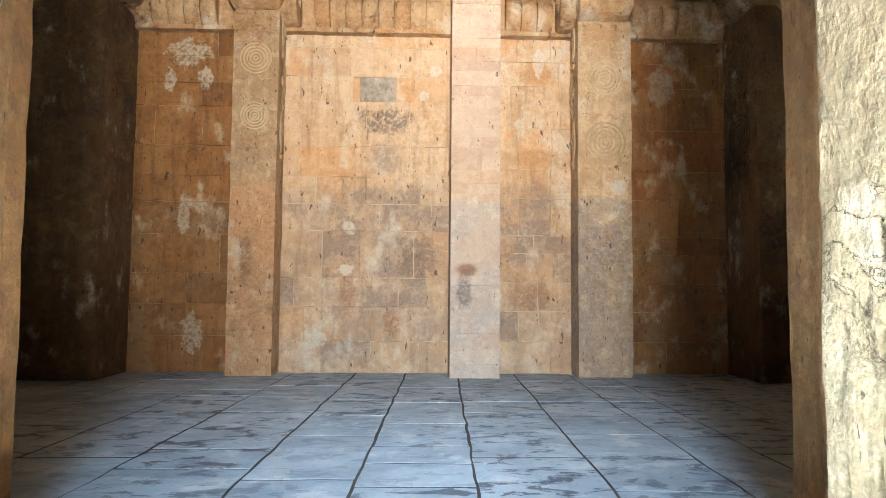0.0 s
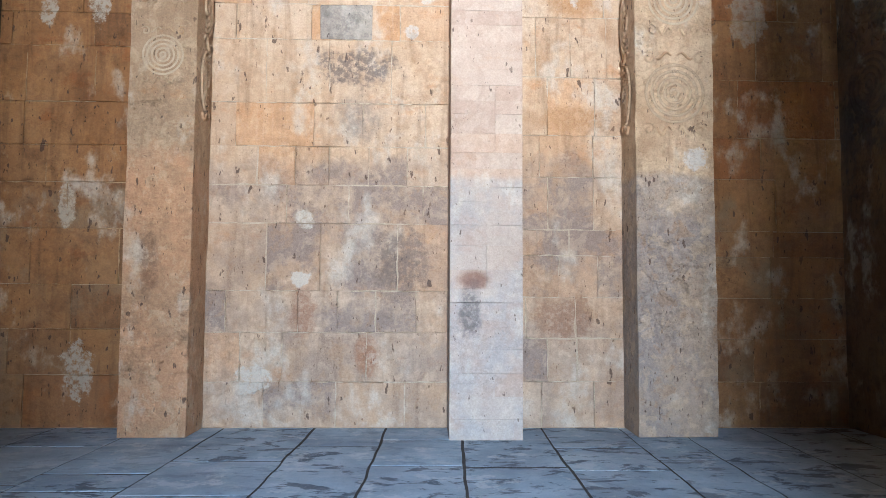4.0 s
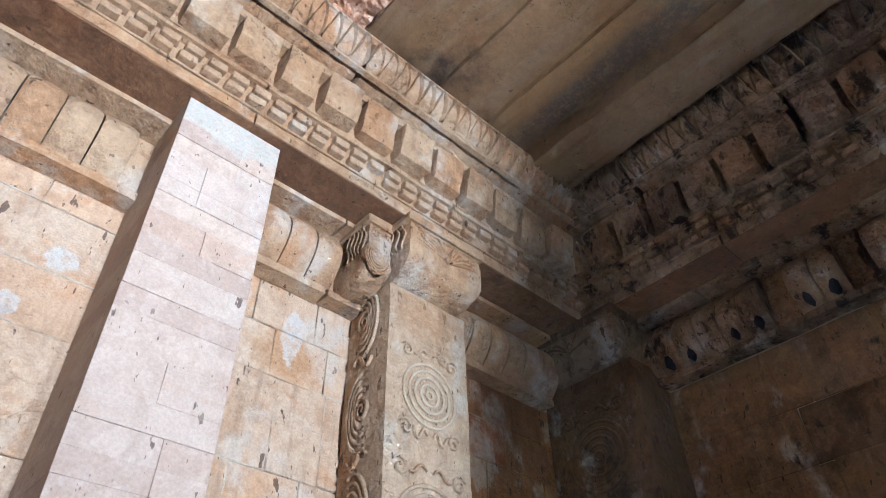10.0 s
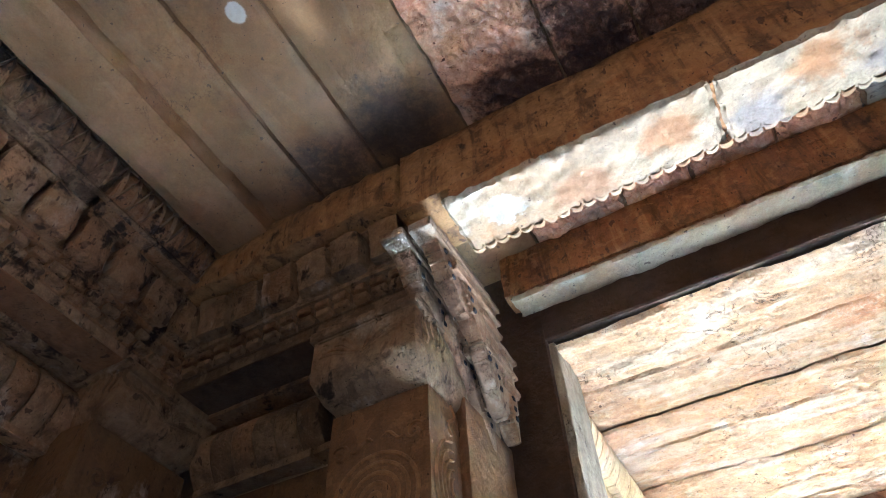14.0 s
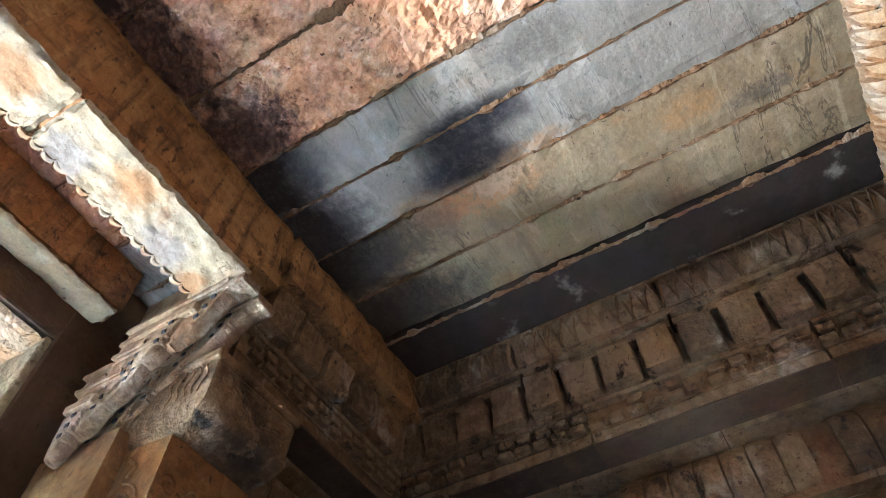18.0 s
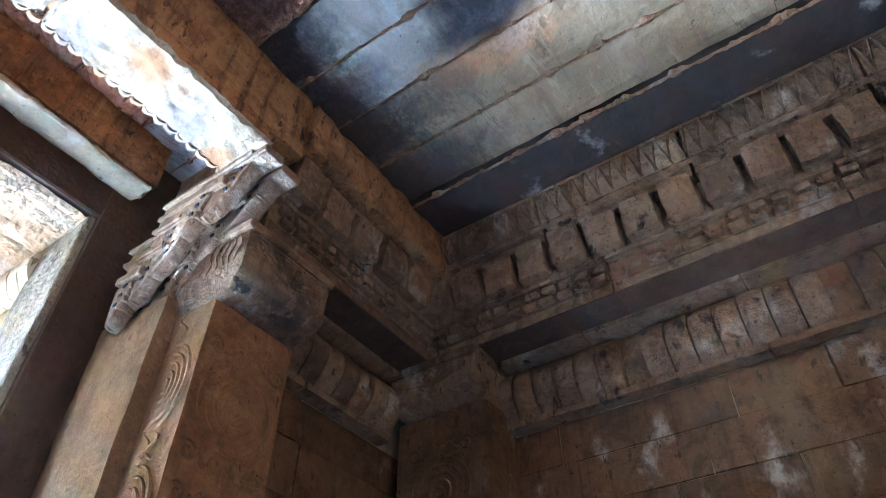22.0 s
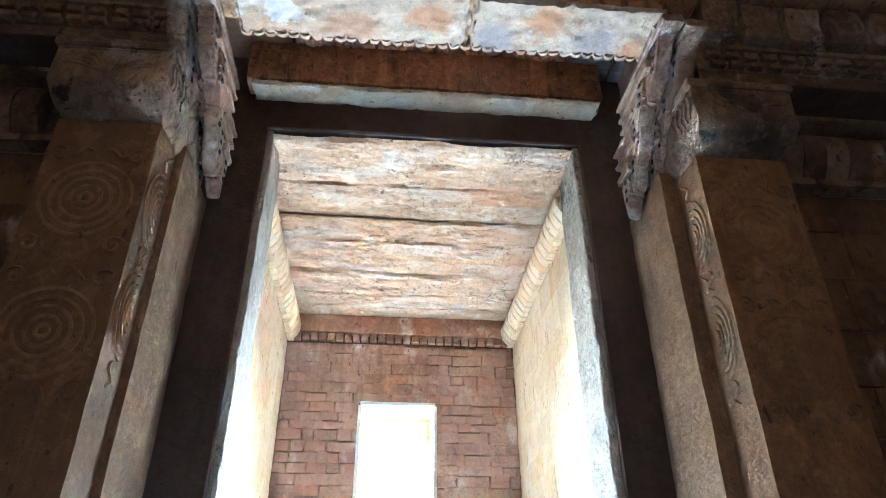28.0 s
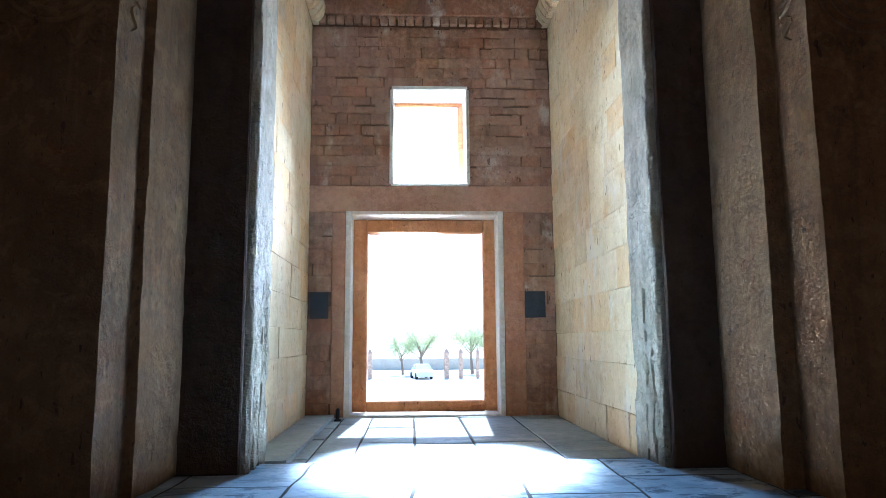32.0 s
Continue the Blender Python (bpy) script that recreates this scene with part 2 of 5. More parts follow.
    h = n.math("SUBTRACT", n.math("MULTIPLY", mottle, 0.6 * rag), n.math("ADD", n.math("MULTIPLY", vein, 1.3 * cracks), n.math("MULTIPLY", pit, 0.8)))
    h = n.math("ADD", h, n.math("MULTIPLY", fine, 0.3))
    h = n.math("ADD", h, n.math("ADD", n.math("MULTIPLY", n.noise(14, 5, 0.65), rag), n.math("MULTIPLY", n.noise(3.5, 4, 0.5), 1.5)))
    return n.finish(c, n.ramp(n.noise(6, 3), 0.3, 0.7, rough - 0.08, rough + 0.08), h, bump, 0.03)


# Grey below 3.2: stain, with the lower wall's dimmer light painted in.
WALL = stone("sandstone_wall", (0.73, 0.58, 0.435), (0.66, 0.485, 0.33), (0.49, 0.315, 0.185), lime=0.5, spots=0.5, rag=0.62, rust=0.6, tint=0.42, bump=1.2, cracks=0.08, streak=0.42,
             low_stain_light=(3.2, (0.255, 0.215, 0.195), 0.9, 0.3, 0.9), blocky=0.5,
             marks=(((0.1, YB, 4.32), (0.52, 0.5, 0.26), (0.11, 0.105, 0.115), 0.72, 1.5),
                    ((0.1, YB, 3.7), (0.32, 0.5, 0.35), (0.20, 0.19, 0.19), 0.5), ((0.62, YB, 1.95), (0.4, 0.5, 0.55), (0.15, 0.14, 0.145), 0.65),
                    ((0.25, YB, 0.85), (0.16, 0.5, 0.26), (0.36, 0.18, 0.10), 0.8), ((-0.5, YB, 1.35), (0.18, 0.5, 0.3), (0.36, 0.20, 0.13), 0.7), ((2.6, YB, 1.3), (0.4, 0.5, 0.3), (0.33, 0.19, 0.12), 0.7),
                    ((-0.55, YB, 1.75), (0.14, 0.5, 0.12), (0.70, 0.67, 0.60), 0.9), ((-1.1, YB, 0.55), (0.26, 0.5, 0.2), (0.70, 0.67, 0.60), 0.85), ((-0.5, YB, 2.45), (0.14, 0.5, 0.14), (0.70, 0.67, 0.60), 0.8),
                    ((0.95, YB, 5.2), (0.14, 0.5, 0.12), (0.72, 0.70, 0.64), 0.85), ((0.75, YB, 4.75), (0.1, 0.5, 0.1), (0.72, 0.68, 0.62), 0.8),
                    ((2.7, YB, 5.2), (0.4, 0.5, 0.25), (0.50, 0.28, 0.12), 0.7), ((2.7, YB, 3.7), (0.5, 0.5, 0.2), (0.50, 0.30, 0.15), 0.75), ((2.75, YB, 5.4), (0.12, 0.5, 0.3), (0.72, 0.70, 0.66), 0.8)))
# Outer bays: real browning, plus the side falloff of light set into the tone.
WALLOUT = stone("browned_dimmed_wall", (0.42, 0.255, 0.118), (0.35, 0.19, 0.076), (0.18, 0.09, 0.04), lime=0.3, spots=0.7, rag=0.6, rust=0.7, bump=0.8, cracks=0.3, low_stain_light=(2.6, (0.25, 0.195, 0.13), 1.6, 0.1, 0.7), blocky=0.6, seed=67.0,
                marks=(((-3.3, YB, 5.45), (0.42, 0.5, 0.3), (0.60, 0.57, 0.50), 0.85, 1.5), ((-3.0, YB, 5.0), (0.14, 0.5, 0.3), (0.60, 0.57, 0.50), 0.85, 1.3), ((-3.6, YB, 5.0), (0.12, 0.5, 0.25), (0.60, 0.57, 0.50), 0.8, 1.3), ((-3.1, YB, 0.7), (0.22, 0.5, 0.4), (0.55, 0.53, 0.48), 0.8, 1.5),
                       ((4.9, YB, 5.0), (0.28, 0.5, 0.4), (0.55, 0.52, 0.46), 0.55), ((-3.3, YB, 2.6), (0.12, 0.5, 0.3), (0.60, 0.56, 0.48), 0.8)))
# Same sandstone with soot; tone also lowered because these sides lie in shade.
SIDE = stone("dimmed_side_wall", (0.245, 0.158, 0.078), (0.19, 0.113, 0.05), (0.09, 0.05, 0.024), lime=0.1, soot=0.3, spots=0.9, seed=3.1)
SIDEWARM = stone("stained_dimmed_side_wall", (0.34, 0.22, 0.11), (0.27, 0.16, 0.072), (0.10, 0.058, 0.03), lime=0.02, soot=0.22, spots=0.8, seed=55.0, holes=0.5)
WALLGREY = stone("grey_wall_block", (0.52, 0.46, 0.39), (0.43, 0.38, 0.325), (0.23, 0.21, 0.19), lime=0.2, spots=0.5, streak=0.1, rust=0.1, seed=75.0)
LIME = stone("lime_mortar", (0.66, 0.57, 0.45), (0.60, 0.49, 0.36), (0.48, 0.37, 0.26), streak=0.1, seed=57.0)
LIMEWORN = stone("stained_lime_mortar", (0.50, 0.38, 0.24), (0.44, 0.30, 0.17), (0.30, 0.18, 0.09), streak=0.3, seed=58.0)
MORTAR = stone("wall_core", (0.55, 0.46, 0.34), (0.46, 0.36, 0.25), (0.30, 0.21, 0.14), seed=1.3)
SHAFT = stone("cream_pilaster_stone", (0.66, 0.515, 0.365), (0.58, 0.43, 0.285), (0.42, 0.285, 0.18), spots=0.75, low_stain_light=(2.92, (0.29, 0.265, 0.255), 0.25, 0.55, 0.92), lime=0.3, streak=0.3, seed=5.0, bump=1.1, cracks=0.2, rag=1.0,
              marks=(((3.75, 11.37, 5.75), (0.5, 0.4, 0.35), (0.46, 0.27, 0.13), 0.6), ((4.0, 11.37, 3.1), (0.18, 0.4, 0.16), (0.74, 0.73, 0.70), 0.8)))
SHAFT_RED = stone("reddened_pilaster_stone", (0.60, 0.48, 0.34), (0.53, 0.39, 0.255), (0.40, 0.27, 0.17), spots=0.75, low_stain_light=(3.1, (0.46, 0.285, 0.175), 1.6, 0.55, 1.0), lime=0.3, streak=0.3, seed=6.0, bump=1.1, cracks=0.2, rag=1.0,
                  marks=(((-2.2, 11.37, 5.75), (0.5, 0.4, 0.3), (0.46, 0.27, 0.13), 0.6), ((-2.1, 11.37, 1.9), (0.12, 0.4, 0.5), (0.24, 0.15, 0.10), 0.7)))
CARVING = stone("pale_worn_carving", (0.63, 0.53, 0.40), (0.57, 0.455, 0.32), (0.44, 0.32, 0.21), spots=0.3, streak=0.1, seed=7.0, rag=0.5)
# Grey below 2.86 paints the skylight that reaches only the pillar's lower part.
REPAIR = stone("repair_stone", (0.66, 0.56, 0.465), (0.60, 0.48, 0.39), (0.50, 0.37, 0.295), spots=0.2, rag=0.6, low_stain_light=(2.86, (0.37, 0.355, 0.345), 0.25, 0.35, 0.8), streak=0.12, seed=8.0, rust=0.3, cracks=0.2, tint=0.6, lime=0.2,
               marks=(((1.47, 11.26, 1.73), (0.20, 0.3, 0.12), (0.25, 0.14, 0.10), 0.9, 0.4), ((1.42, 11.26, 1.38), (0.14, 0.3, 0.34), (0.15, 0.14, 0.14), 0.75),
                      ((1.6, 11.26, 6.42), (0.6, 0.4, 0.22), (0.60, 0.60, 0.52), 0.7)))
CARVED = stone("carved_stone", (0.58, 0.43, 0.28), (0.51, 0.335, 0.19), (0.31, 0.18, 0.10), lime=0.75, soot=0.08, spots=0.5, rust=0.5, tint=0.25, seed=11.0, bump=0.8)
CARVED_FINE = stone("fine_carved_stone", (0.58, 0.43, 0.285), (0.50, 0.335, 0.20), (0.33, 0.20, 0.115), lime=0.6, spots=0.3, rust=0.1, tint=0.1, seed=12.0, bump=0.6)
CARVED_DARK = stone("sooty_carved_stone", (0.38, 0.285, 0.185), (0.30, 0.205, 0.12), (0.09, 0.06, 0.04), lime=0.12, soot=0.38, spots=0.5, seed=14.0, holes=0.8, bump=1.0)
LINTEL = stone("lintel_stone", (0.45, 0.385, 0.28), (0.40, 0.275, 0.16), (0.22, 0.185, 0.16), lime=0.25, spots=0.3, seed=17.0, bump=0.5, rag=0.5, rust=0.8,
               marks=tuple(((x, y, 6.92), (rx, 0.2, 0.6), tint, 0.9) for x, y, rx, tint in (
                   (-0.9, 5.0, 0.3, (0.29, 0.255, 0.24)), (-0.35, 5.2, 0.22, (0.36, 0.19, 0.08)), (0.1, 4.95, 0.25, (0.28, 0.25, 0.24)), (0.75, 5.15, 0.3, (0.35, 0.19, 0.085)),
                   (1.5, 5.0, 0.35, (0.33, 0.19, 0.10)), (2.2, 5.1, 0.2, (0.55, 0.53, 0.50)), (-1.3, 4.9, 0.16, (0.36, 0.20, 0.09)))))
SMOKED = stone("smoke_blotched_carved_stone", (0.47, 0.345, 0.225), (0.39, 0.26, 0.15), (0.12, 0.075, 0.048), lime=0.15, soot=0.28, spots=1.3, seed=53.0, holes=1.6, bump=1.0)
# Soffit sheets, browner and darker than the cornice above them.
SOFFIT = stone("brown_soffit_stone", (0.36, 0.22, 0.12), (0.29, 0.165, 0.085), (0.16, 0.09, 0.05), spots=0.5, streak=0.1, seed=73.0)
SOFFIT_DARK = stone("dark_brown_soffit_stone", (0.17, 0.115, 0.075), (0.13, 0.082, 0.052), (0.07, 0.045, 0.03), spots=0.5, streak=0.1, seed=74.0)
BEAM = stone("stained_beam_stone", (0.45, 0.30, 0.15), (0.36, 0.215, 0.098), (0.085, 0.05, 0.03), soot=0.36, spots=1.0, streak=0.7, seed=19.0, holes=0.3)
JAMB = stone("pale_jamb_stone", (0.39, 0.345, 0.26), (0.335, 0.285, 0.205), (0.21, 0.17, 0.122), lime=0.25, spots=0.4, seed=21.0, bump=1.0, cracks=1.0)
# Chamber-side jamb faces and head: their shade is set into this dark stone.
DARKJAMB = stone("shaded_jamb_stone", (0.12, 0.072, 0.04), (0.095, 0.055, 0.03), (0.05, 0.031, 0.021), soot=0.15, spots=0.2, streak=0.3, seed=23.0)
PASSAGE = stone("passage_stone", (0.80, 0.69, 0.49), (0.75, 0.595, 0.375), (0.55, 0.42, 0.26), lime=0.3, spots=0.6, streak=0.15, seed=25.0, rag=0.6)
# The dark marks at y 5.6 hold soot and the lintel's shadow together.
SLABCEIL = stone("ceiling_slab_stone", (0.40, 0.345, 0.25), (0.35, 0.285, 0.19), (0.23, 0.18, 0.12), soot=0.1, spots=0.3, streak=0.0, seed=27.0, rag=0.5, bump=0.4, bands=(0.5, 2.6, 1.0), veil=0.14, ripple=0.9,
                 marks=(((-2.42, 7.15, ZC), (0.24, 0.78, 0.5), (0.54, 0.29, 0.14), 0.85, 1.4), ((-2.35, 7.45, ZC), (0.2, 0.4, 0.5), (0.60, 0.46, 0.36), 0.8, 1.4), ((-2.5, 5.6, ZC), (0.5, 0.95, 0.5), (0.03, 0.024, 0.022), 0.95, 0.7), ((-3.3, 5.6, ZC), (0.5, 1.3, 0.5), (0.045, 0.034, 0.03), 0.9, 0.7), ((-2.5, 6.5, ZC), (0.3, 0.5, 0.5), (0.10, 0.07, 0.055), 0.7),
                        ((-2.6, 9.3, ZC), (0.2, 0.35, 0.5), (0.48, 0.28, 0.12), 0.7), ((-2.75, 9.9, ZC), (0.12, 0.35, 0.5), (0.10, 0.09, 0.085), 0.7)))
# Dark marks near y 5.5 join a soot smudge with the beam's shadow.
SLABBROWN = stone("brown_ceiling_slab", (0.39, 0.28, 0.165), (0.34, 0.225, 0.115), (0.21, 0.14, 0.08), soot=0.12, spots=0.2, streak=0.0, seed=65.0, rag=0.45, bump=0.3, bands=(2.2, 0.5, 1.0), veil=0.12,
                  marks=(((3.53, 7.27, ZC), (0.10, 0.12, 0.5), (0.8, 0.8, 0.78), 1.0, 0.3), ((4.4, 9.4, ZC), (0.25, 1.6, 0.5), (0.10, 0.085, 0.075), 0.7), ((2.9, 5.6, ZC), (0.5, 0.75, 0.5), (0.05, 0.038, 0.034), 0.88, 0.7), ((3.8, 5.5, ZC), (0.5, 0.55, 0.5), (0.06, 0.045, 0.038), 0.8, 0.7), ((4.1, 9.8, ZC), (0.22, 1.1, 0.5), (0.42, 0.25, 0.10), 0.7)))
# Both marks at y 5.5: soot, with shadow beside the beam painted in.
SLABGREY = stone("lime_washed_ceiling_slab", (0.42, 0.41, 0.385), (0.36, 0.345, 0.32), (0.23, 0.215, 0.20), soot=0.05, spots=0.3, streak=0.0, seed=43.0, rag=0.5, bump=0.4, bands=(0.5, 2.6, 1.0), veil=0.35, ripple=0.7,
                 marks=(((-2.2, 7.3, ZC), (0.13, 1.0, 0.5), (0.50, 0.30, 0.15), 0.8), ((-1.74, 7.45, ZC), (0.26, 0.78, 0.5), (0.018, 0.014, 0.022), 0.99, 0.35), ((-2.06, 7.25, ZC), (0.26, 0.70, 0.5), (0.018, 0.014, 0.022), 0.99, 0.35),
                        ((-1.35, 8.3, ZC), (0.22, 0.5, 0.5), (0.20, 0.175, 0.15), 0.8), ((-1.3, 5.5, ZC), (0.5, 0.75, 0.5), (0.03, 0.024, 0.024), 0.92, 0.7), ((-2.0, 5.5, ZC), (0.5, 0.8, 0.5), (0.04, 0.03, 0.03), 0.9, 0.8)))
# Edge slabs: soot, and shadow over the cornice held in the near-black tone.
SLABDARK = stone("smoked_dim_ceiling_slab", (0.075, 0.052, 0.04), (0.055, 0.036, 0.028), (0.028, 0.02, 0.018), lime=0.02, soot=0.4, streak=0.0, seed=45.0, rag=0.6, bump=0.4)
CRUST = stone("crumbled_joint_mortar", (0.42, 0.33, 0.23), (0.36, 0.24, 0.14), (0.16, 0.11, 0.075), lime=0.3, spots=1.0, streak=0.0, seed=71.0, bump=1.0)
# The near-beam marks paint sooty squares and the shade around them.
BROKEN = stone("broken_ceiling_stone", (0.98, 0.74, 0.58), (0.92, 0.58, 0.38), (0.52, 0.32, 0.22), lime=0.6, rust=0.5, soot=0.1, spots=0.5, seed=29.0, bump=1.0,
               marks=tuple(((x, y, ZC), (rx, ry, 0.5), (0.06, 0.04, 0.042), 0.9, 1.2) for x, y, rx, ry in ((0.95, 5.7, 0.5, 0.7), (0.2, 5.45, 0.7, 0.42), (-0.75, 5.55, 0.5, 0.85), (1.75, 5.4, 0.55, 0.5), (1.3, 5.3, 0.9, 0.3))))
PCEIL = stone("passage_ceiling_stone", (0.56, 0.475, 0.36), (0.53, 0.405, 0.28), (0.42, 0.32, 0.23), lime=0.1, spots=0.3, streak=0.0, seed=31.0, bump=1.0, bands=(0.6, 2.0, 1.0), veil=0.5, rust=0.6, cracks=0.9, ripple=0.25,
              marks=(((-0.35, 2.3, 6.9), (0.5, 0.28, 0.5), (0.55, 0.27, 0.12), 0.8),))
BRICK = stone("rubble_brick", (0.42, 0.283, 0.20), (0.36, 0.218, 0.14), (0.23, 0.135, 0.086), lime=0.2, spots=0.4, seed=33.0)
BRICKBED = stone("brick_bed_mortar", (0.24, 0.15, 0.09), (0.19, 0.11, 0.062), (0.10, 0.06, 0.035), spots=0.4, seed=34.0)
PLASTER = stone("lintel_plaster", (0.52, 0.335, 0.225), (0.46, 0.275, 0.175), (0.34, 0.20, 0.125), streak=0.15, seed=35.0)
BRACKET = stone("bracket_stone", (0.38, 0.285, 0.195), (0.31, 0.215, 0.135), (0.17, 0.11, 0.07), lime=0.35, soot=0.15, spots=0.5, seed=47.0, bump=0.8)
# Pilaster stone darkened in colour for the shade around the doorway.
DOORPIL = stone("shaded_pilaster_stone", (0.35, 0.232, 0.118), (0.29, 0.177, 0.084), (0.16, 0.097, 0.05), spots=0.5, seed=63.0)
# Near-white linings: the glare on sunlit reveals is put into the colour.
SUNPALE = stone("sunlit_pale_reveal", (0.80, 0.78, 0.73), (0.76, 0.72, 0.65), (0.62, 0.57, 0.50), lime=0.3, streak=0.1, seed=51.0)
FRAME = stone("door_frame_stone", (0.70, 0.40, 0.20), (0.61, 0.32, 0.14), (0.42, 0.20, 0.085), spots=0.3, seed=37.0)


def slate():
    n = Nodes("floor_slate")
    c = n.mix(n.ramp(n.noise(1.4, 6, 0.6), 0.35, 0.65), (0.33, 0.42, 0.50), (0.20, 0.265, 0.335))
    c = n.mix(n.math("MULTIPLY", n.rand, 0.4), c, (0.40, 0.46, 0.51))
    flake = n.noise(2.6, 7, 0.7, stretch=(1, 2.0, 1), warp=0.6)
    c = n.mix(n.math("MULTIPLY", n.ramp(flake, 0.53, 0.58), n.ramp(n.math("FRACT", n.math("MULTIPLY", n.rand, 17.3)), 0.3, 0.7, 0.35, 1.0)), c, (0.085, 0.11, 0.14))
    c = n.mix(n.math("MULTIPLY", n.ramp(n.noise(2.3, 7, 0.7, shift=(4, 4, 0)), 0.55, 0.62), 0.6), c, (0.52, 0.56, 0.58))
    c = n.mix(n.math("MULTIPLY", n.ramp(n.noise(17, 5, 0.7), 0.55, 0.7), 0.4), c, (0.13, 0.15, 0.17))
    h = n.math("ADD", n.noise(9, 6, 0.65), n.math("MULTIPLY", n.noise(60, 3, 0.6), 0.25))
    h = n.math("SUBTRACT", h, n.math("MULTIPLY", n.ramp(flake, 0.53, 0.57), 0.5))
    return n.finish(c, n.ramp(n.noise(4, 4), 0.35, 0.65, 0.42, 0.7), h, 0.45, 0.03)


def plain(name, colour, rough=0.7, metal=0.0, vary=0.25):
    n = Nodes(name)
    c = n.mix(n.ramp(n.noise(5, 4), 0.3, 0.7), tuple(v * (1 - vary) for v in colour), tuple(min(1, v * (1 + vary)) for v in colour))
    n.bsdf.inputs["Metallic"].default_value = metal
    return n.finish(c, rough, n.noise(40, 3), 0.2, 0.01)


PFLOOR = stone("worn_pale_slab", (0.47, 0.54, 0.56), (0.41, 0.465, 0.48), (0.29, 0.32, 0.33), lime=0.3, streak=0.0, seed=61.0, rough=0.5, bump=0.3, rust=0.1, rag=0.7)
SLATE = slate()
JOINT = plain("floor_joint_dirt", (0.05, 0.045, 0.04), 0.95)
EARTH = stone("dry_earth", (0.88, 0.82, 0.72), (0.82, 0.74, 0.62), (0.74, 0.65, 0.52), streak=0.0, seed=41.0)
LEAF = plain("leaf_green", (0.22, 0.27, 0.15), 0.6)
glow = LEAF.node_tree.nodes.new("ShaderNodeBsdfTranslucent")
glow.inputs[0].default_value = (0.55, 0.60, 0.36, 1)
both = LEAF.node_tree.nodes.new("ShaderNodeMixShader")
both.inputs[0].default_value = 0.6
for k, source in enumerate((LEAF.node_tree.nodes["Principled BSDF"], glow)):
    LEAF.node_tree.links.new(source.outputs[0], both.inputs[k + 1])
LEAF.node_tree.links.new(both.outputs[0], LEAF.node_tree.nodes["Material Output"].inputs[0])
BARK = plain("bark_brown", (0.26, 0.20, 0.15), 0.9)
CARPAINT = plain("white_car_paint", (0.8, 0.8, 0.8), 0.3, 0.0, 0.03)
# Near-black colour for the shade inside sockets, hollows and niches.
SOCKET_SHADE = plain("socket_shade_black", (0.018, 0.018, 0.022), 0.9)
TYRE = plain("tyre_rubber", (0.03, 0.03, 0.03), 0.8)
GLASS = plain("dark_car_glass", (0.03, 0.04, 0.05), 0.1, 0.0, 0.1)

# ---- mesh helpers ----


def put_mesh(name, verts, faces, mat, parent=None, label="", smooth=False):
    me = bpy.data.meshes.new(name)
    me.from_pydata([(v[0] * MODULE, v[1] * MODULE, v[2] * MODULE) for v in verts], [], faces)
    me.materials.append(mat)
    if smooth:
        me.polygons.foreach_set("use_smooth", [True] * len(me.polygons))
        me.set_sharp_from_angle(angle=radians(38))
    me.update()
    ob = new(name, me)
    ob.parent = parent
    if label:
        ob["label"] = label
    return ob


def empty(name, label, category, group="", kind=""):
    ob = new(name)
    ob.empty_display_size = 0.2
    return tagged(ob, label, category, group, kind)


ID = Matrix.Identity(4)


def plane_frame(origin, along, out):
    """Local u runs along a wall, v out of it into the room, w up."""
    a, o = Vector(along), Vector(out)
    return Matrix(((a.x, o.x, 0, origin[0]), (a.y, o.y, 0, origin[1]), (a.z, o.z, 1, origin[2]), (0, 0, 0, 1)))


def turned(m):
    return m.to_3x3().determinant() < 0


def flip(faces, m):
    return [tuple(reversed(f)) for f in faces] if turned(m) else faces


def chamfer_box(lo, hi, c, jit=0.0):
    """Verts and faces of a box whose edges are cut off by c, with slightly uneven corners."""
    verts, key = [], {}
    for i in range(8):
        s = (i & 1, i >> 1 & 1, i >> 2 & 1)
        j = [random.uniform(-jit, jit) for _ in range(3)]
        corner = [(hi if s[k] else lo)[k] + j[k] for k in range(3)]
        for a in range(3):
            p = [corner[k] + (0 if k == a else (-c if s[k] else c)) for k in range(3)]
            key[i, a] = len(verts)
            verts.append(p)
    faces = []
    for a in range(3):
        b, d = (a + 1) % 3, (a + 2) % 3
        for side in (0, 1):
            ids = [side << a | p << b | q << d for p, q in ((0, 0), (1, 0), (1, 1), (0, 1))]
            f = tuple(key[i, a] for i in ids)
            faces.append(f if side else tuple(reversed(f)))
        for p in (0, 1):
            for q in (0, 1):
                i0, i1 = p << b | q << d, 1 << a | p << b | q << d
                f = (key[i0, b], key[i1, b], key[i1, d], key[i0, d])
                faces.append(f if p != q else tuple(reversed(f)))
    for i in range(8):
        f = (key[i, 0], key[i, 1], key[i, 2])
        odd = (i & 1) + (i >> 1 & 1) + (i >> 2 & 1)
        faces.append(f if odd % 2 else tuple(reversed(f)))
    return verts, faces


def box(name, lo, hi, mat, parent=None, m=ID, c=0.01, jit=0.0, label=""):
    v, f = chamfer_box(lo, hi, c, jit)
    return put_mesh(name, [m @ Vector(p) for p in v], flip(f, m), mat, parent, label)


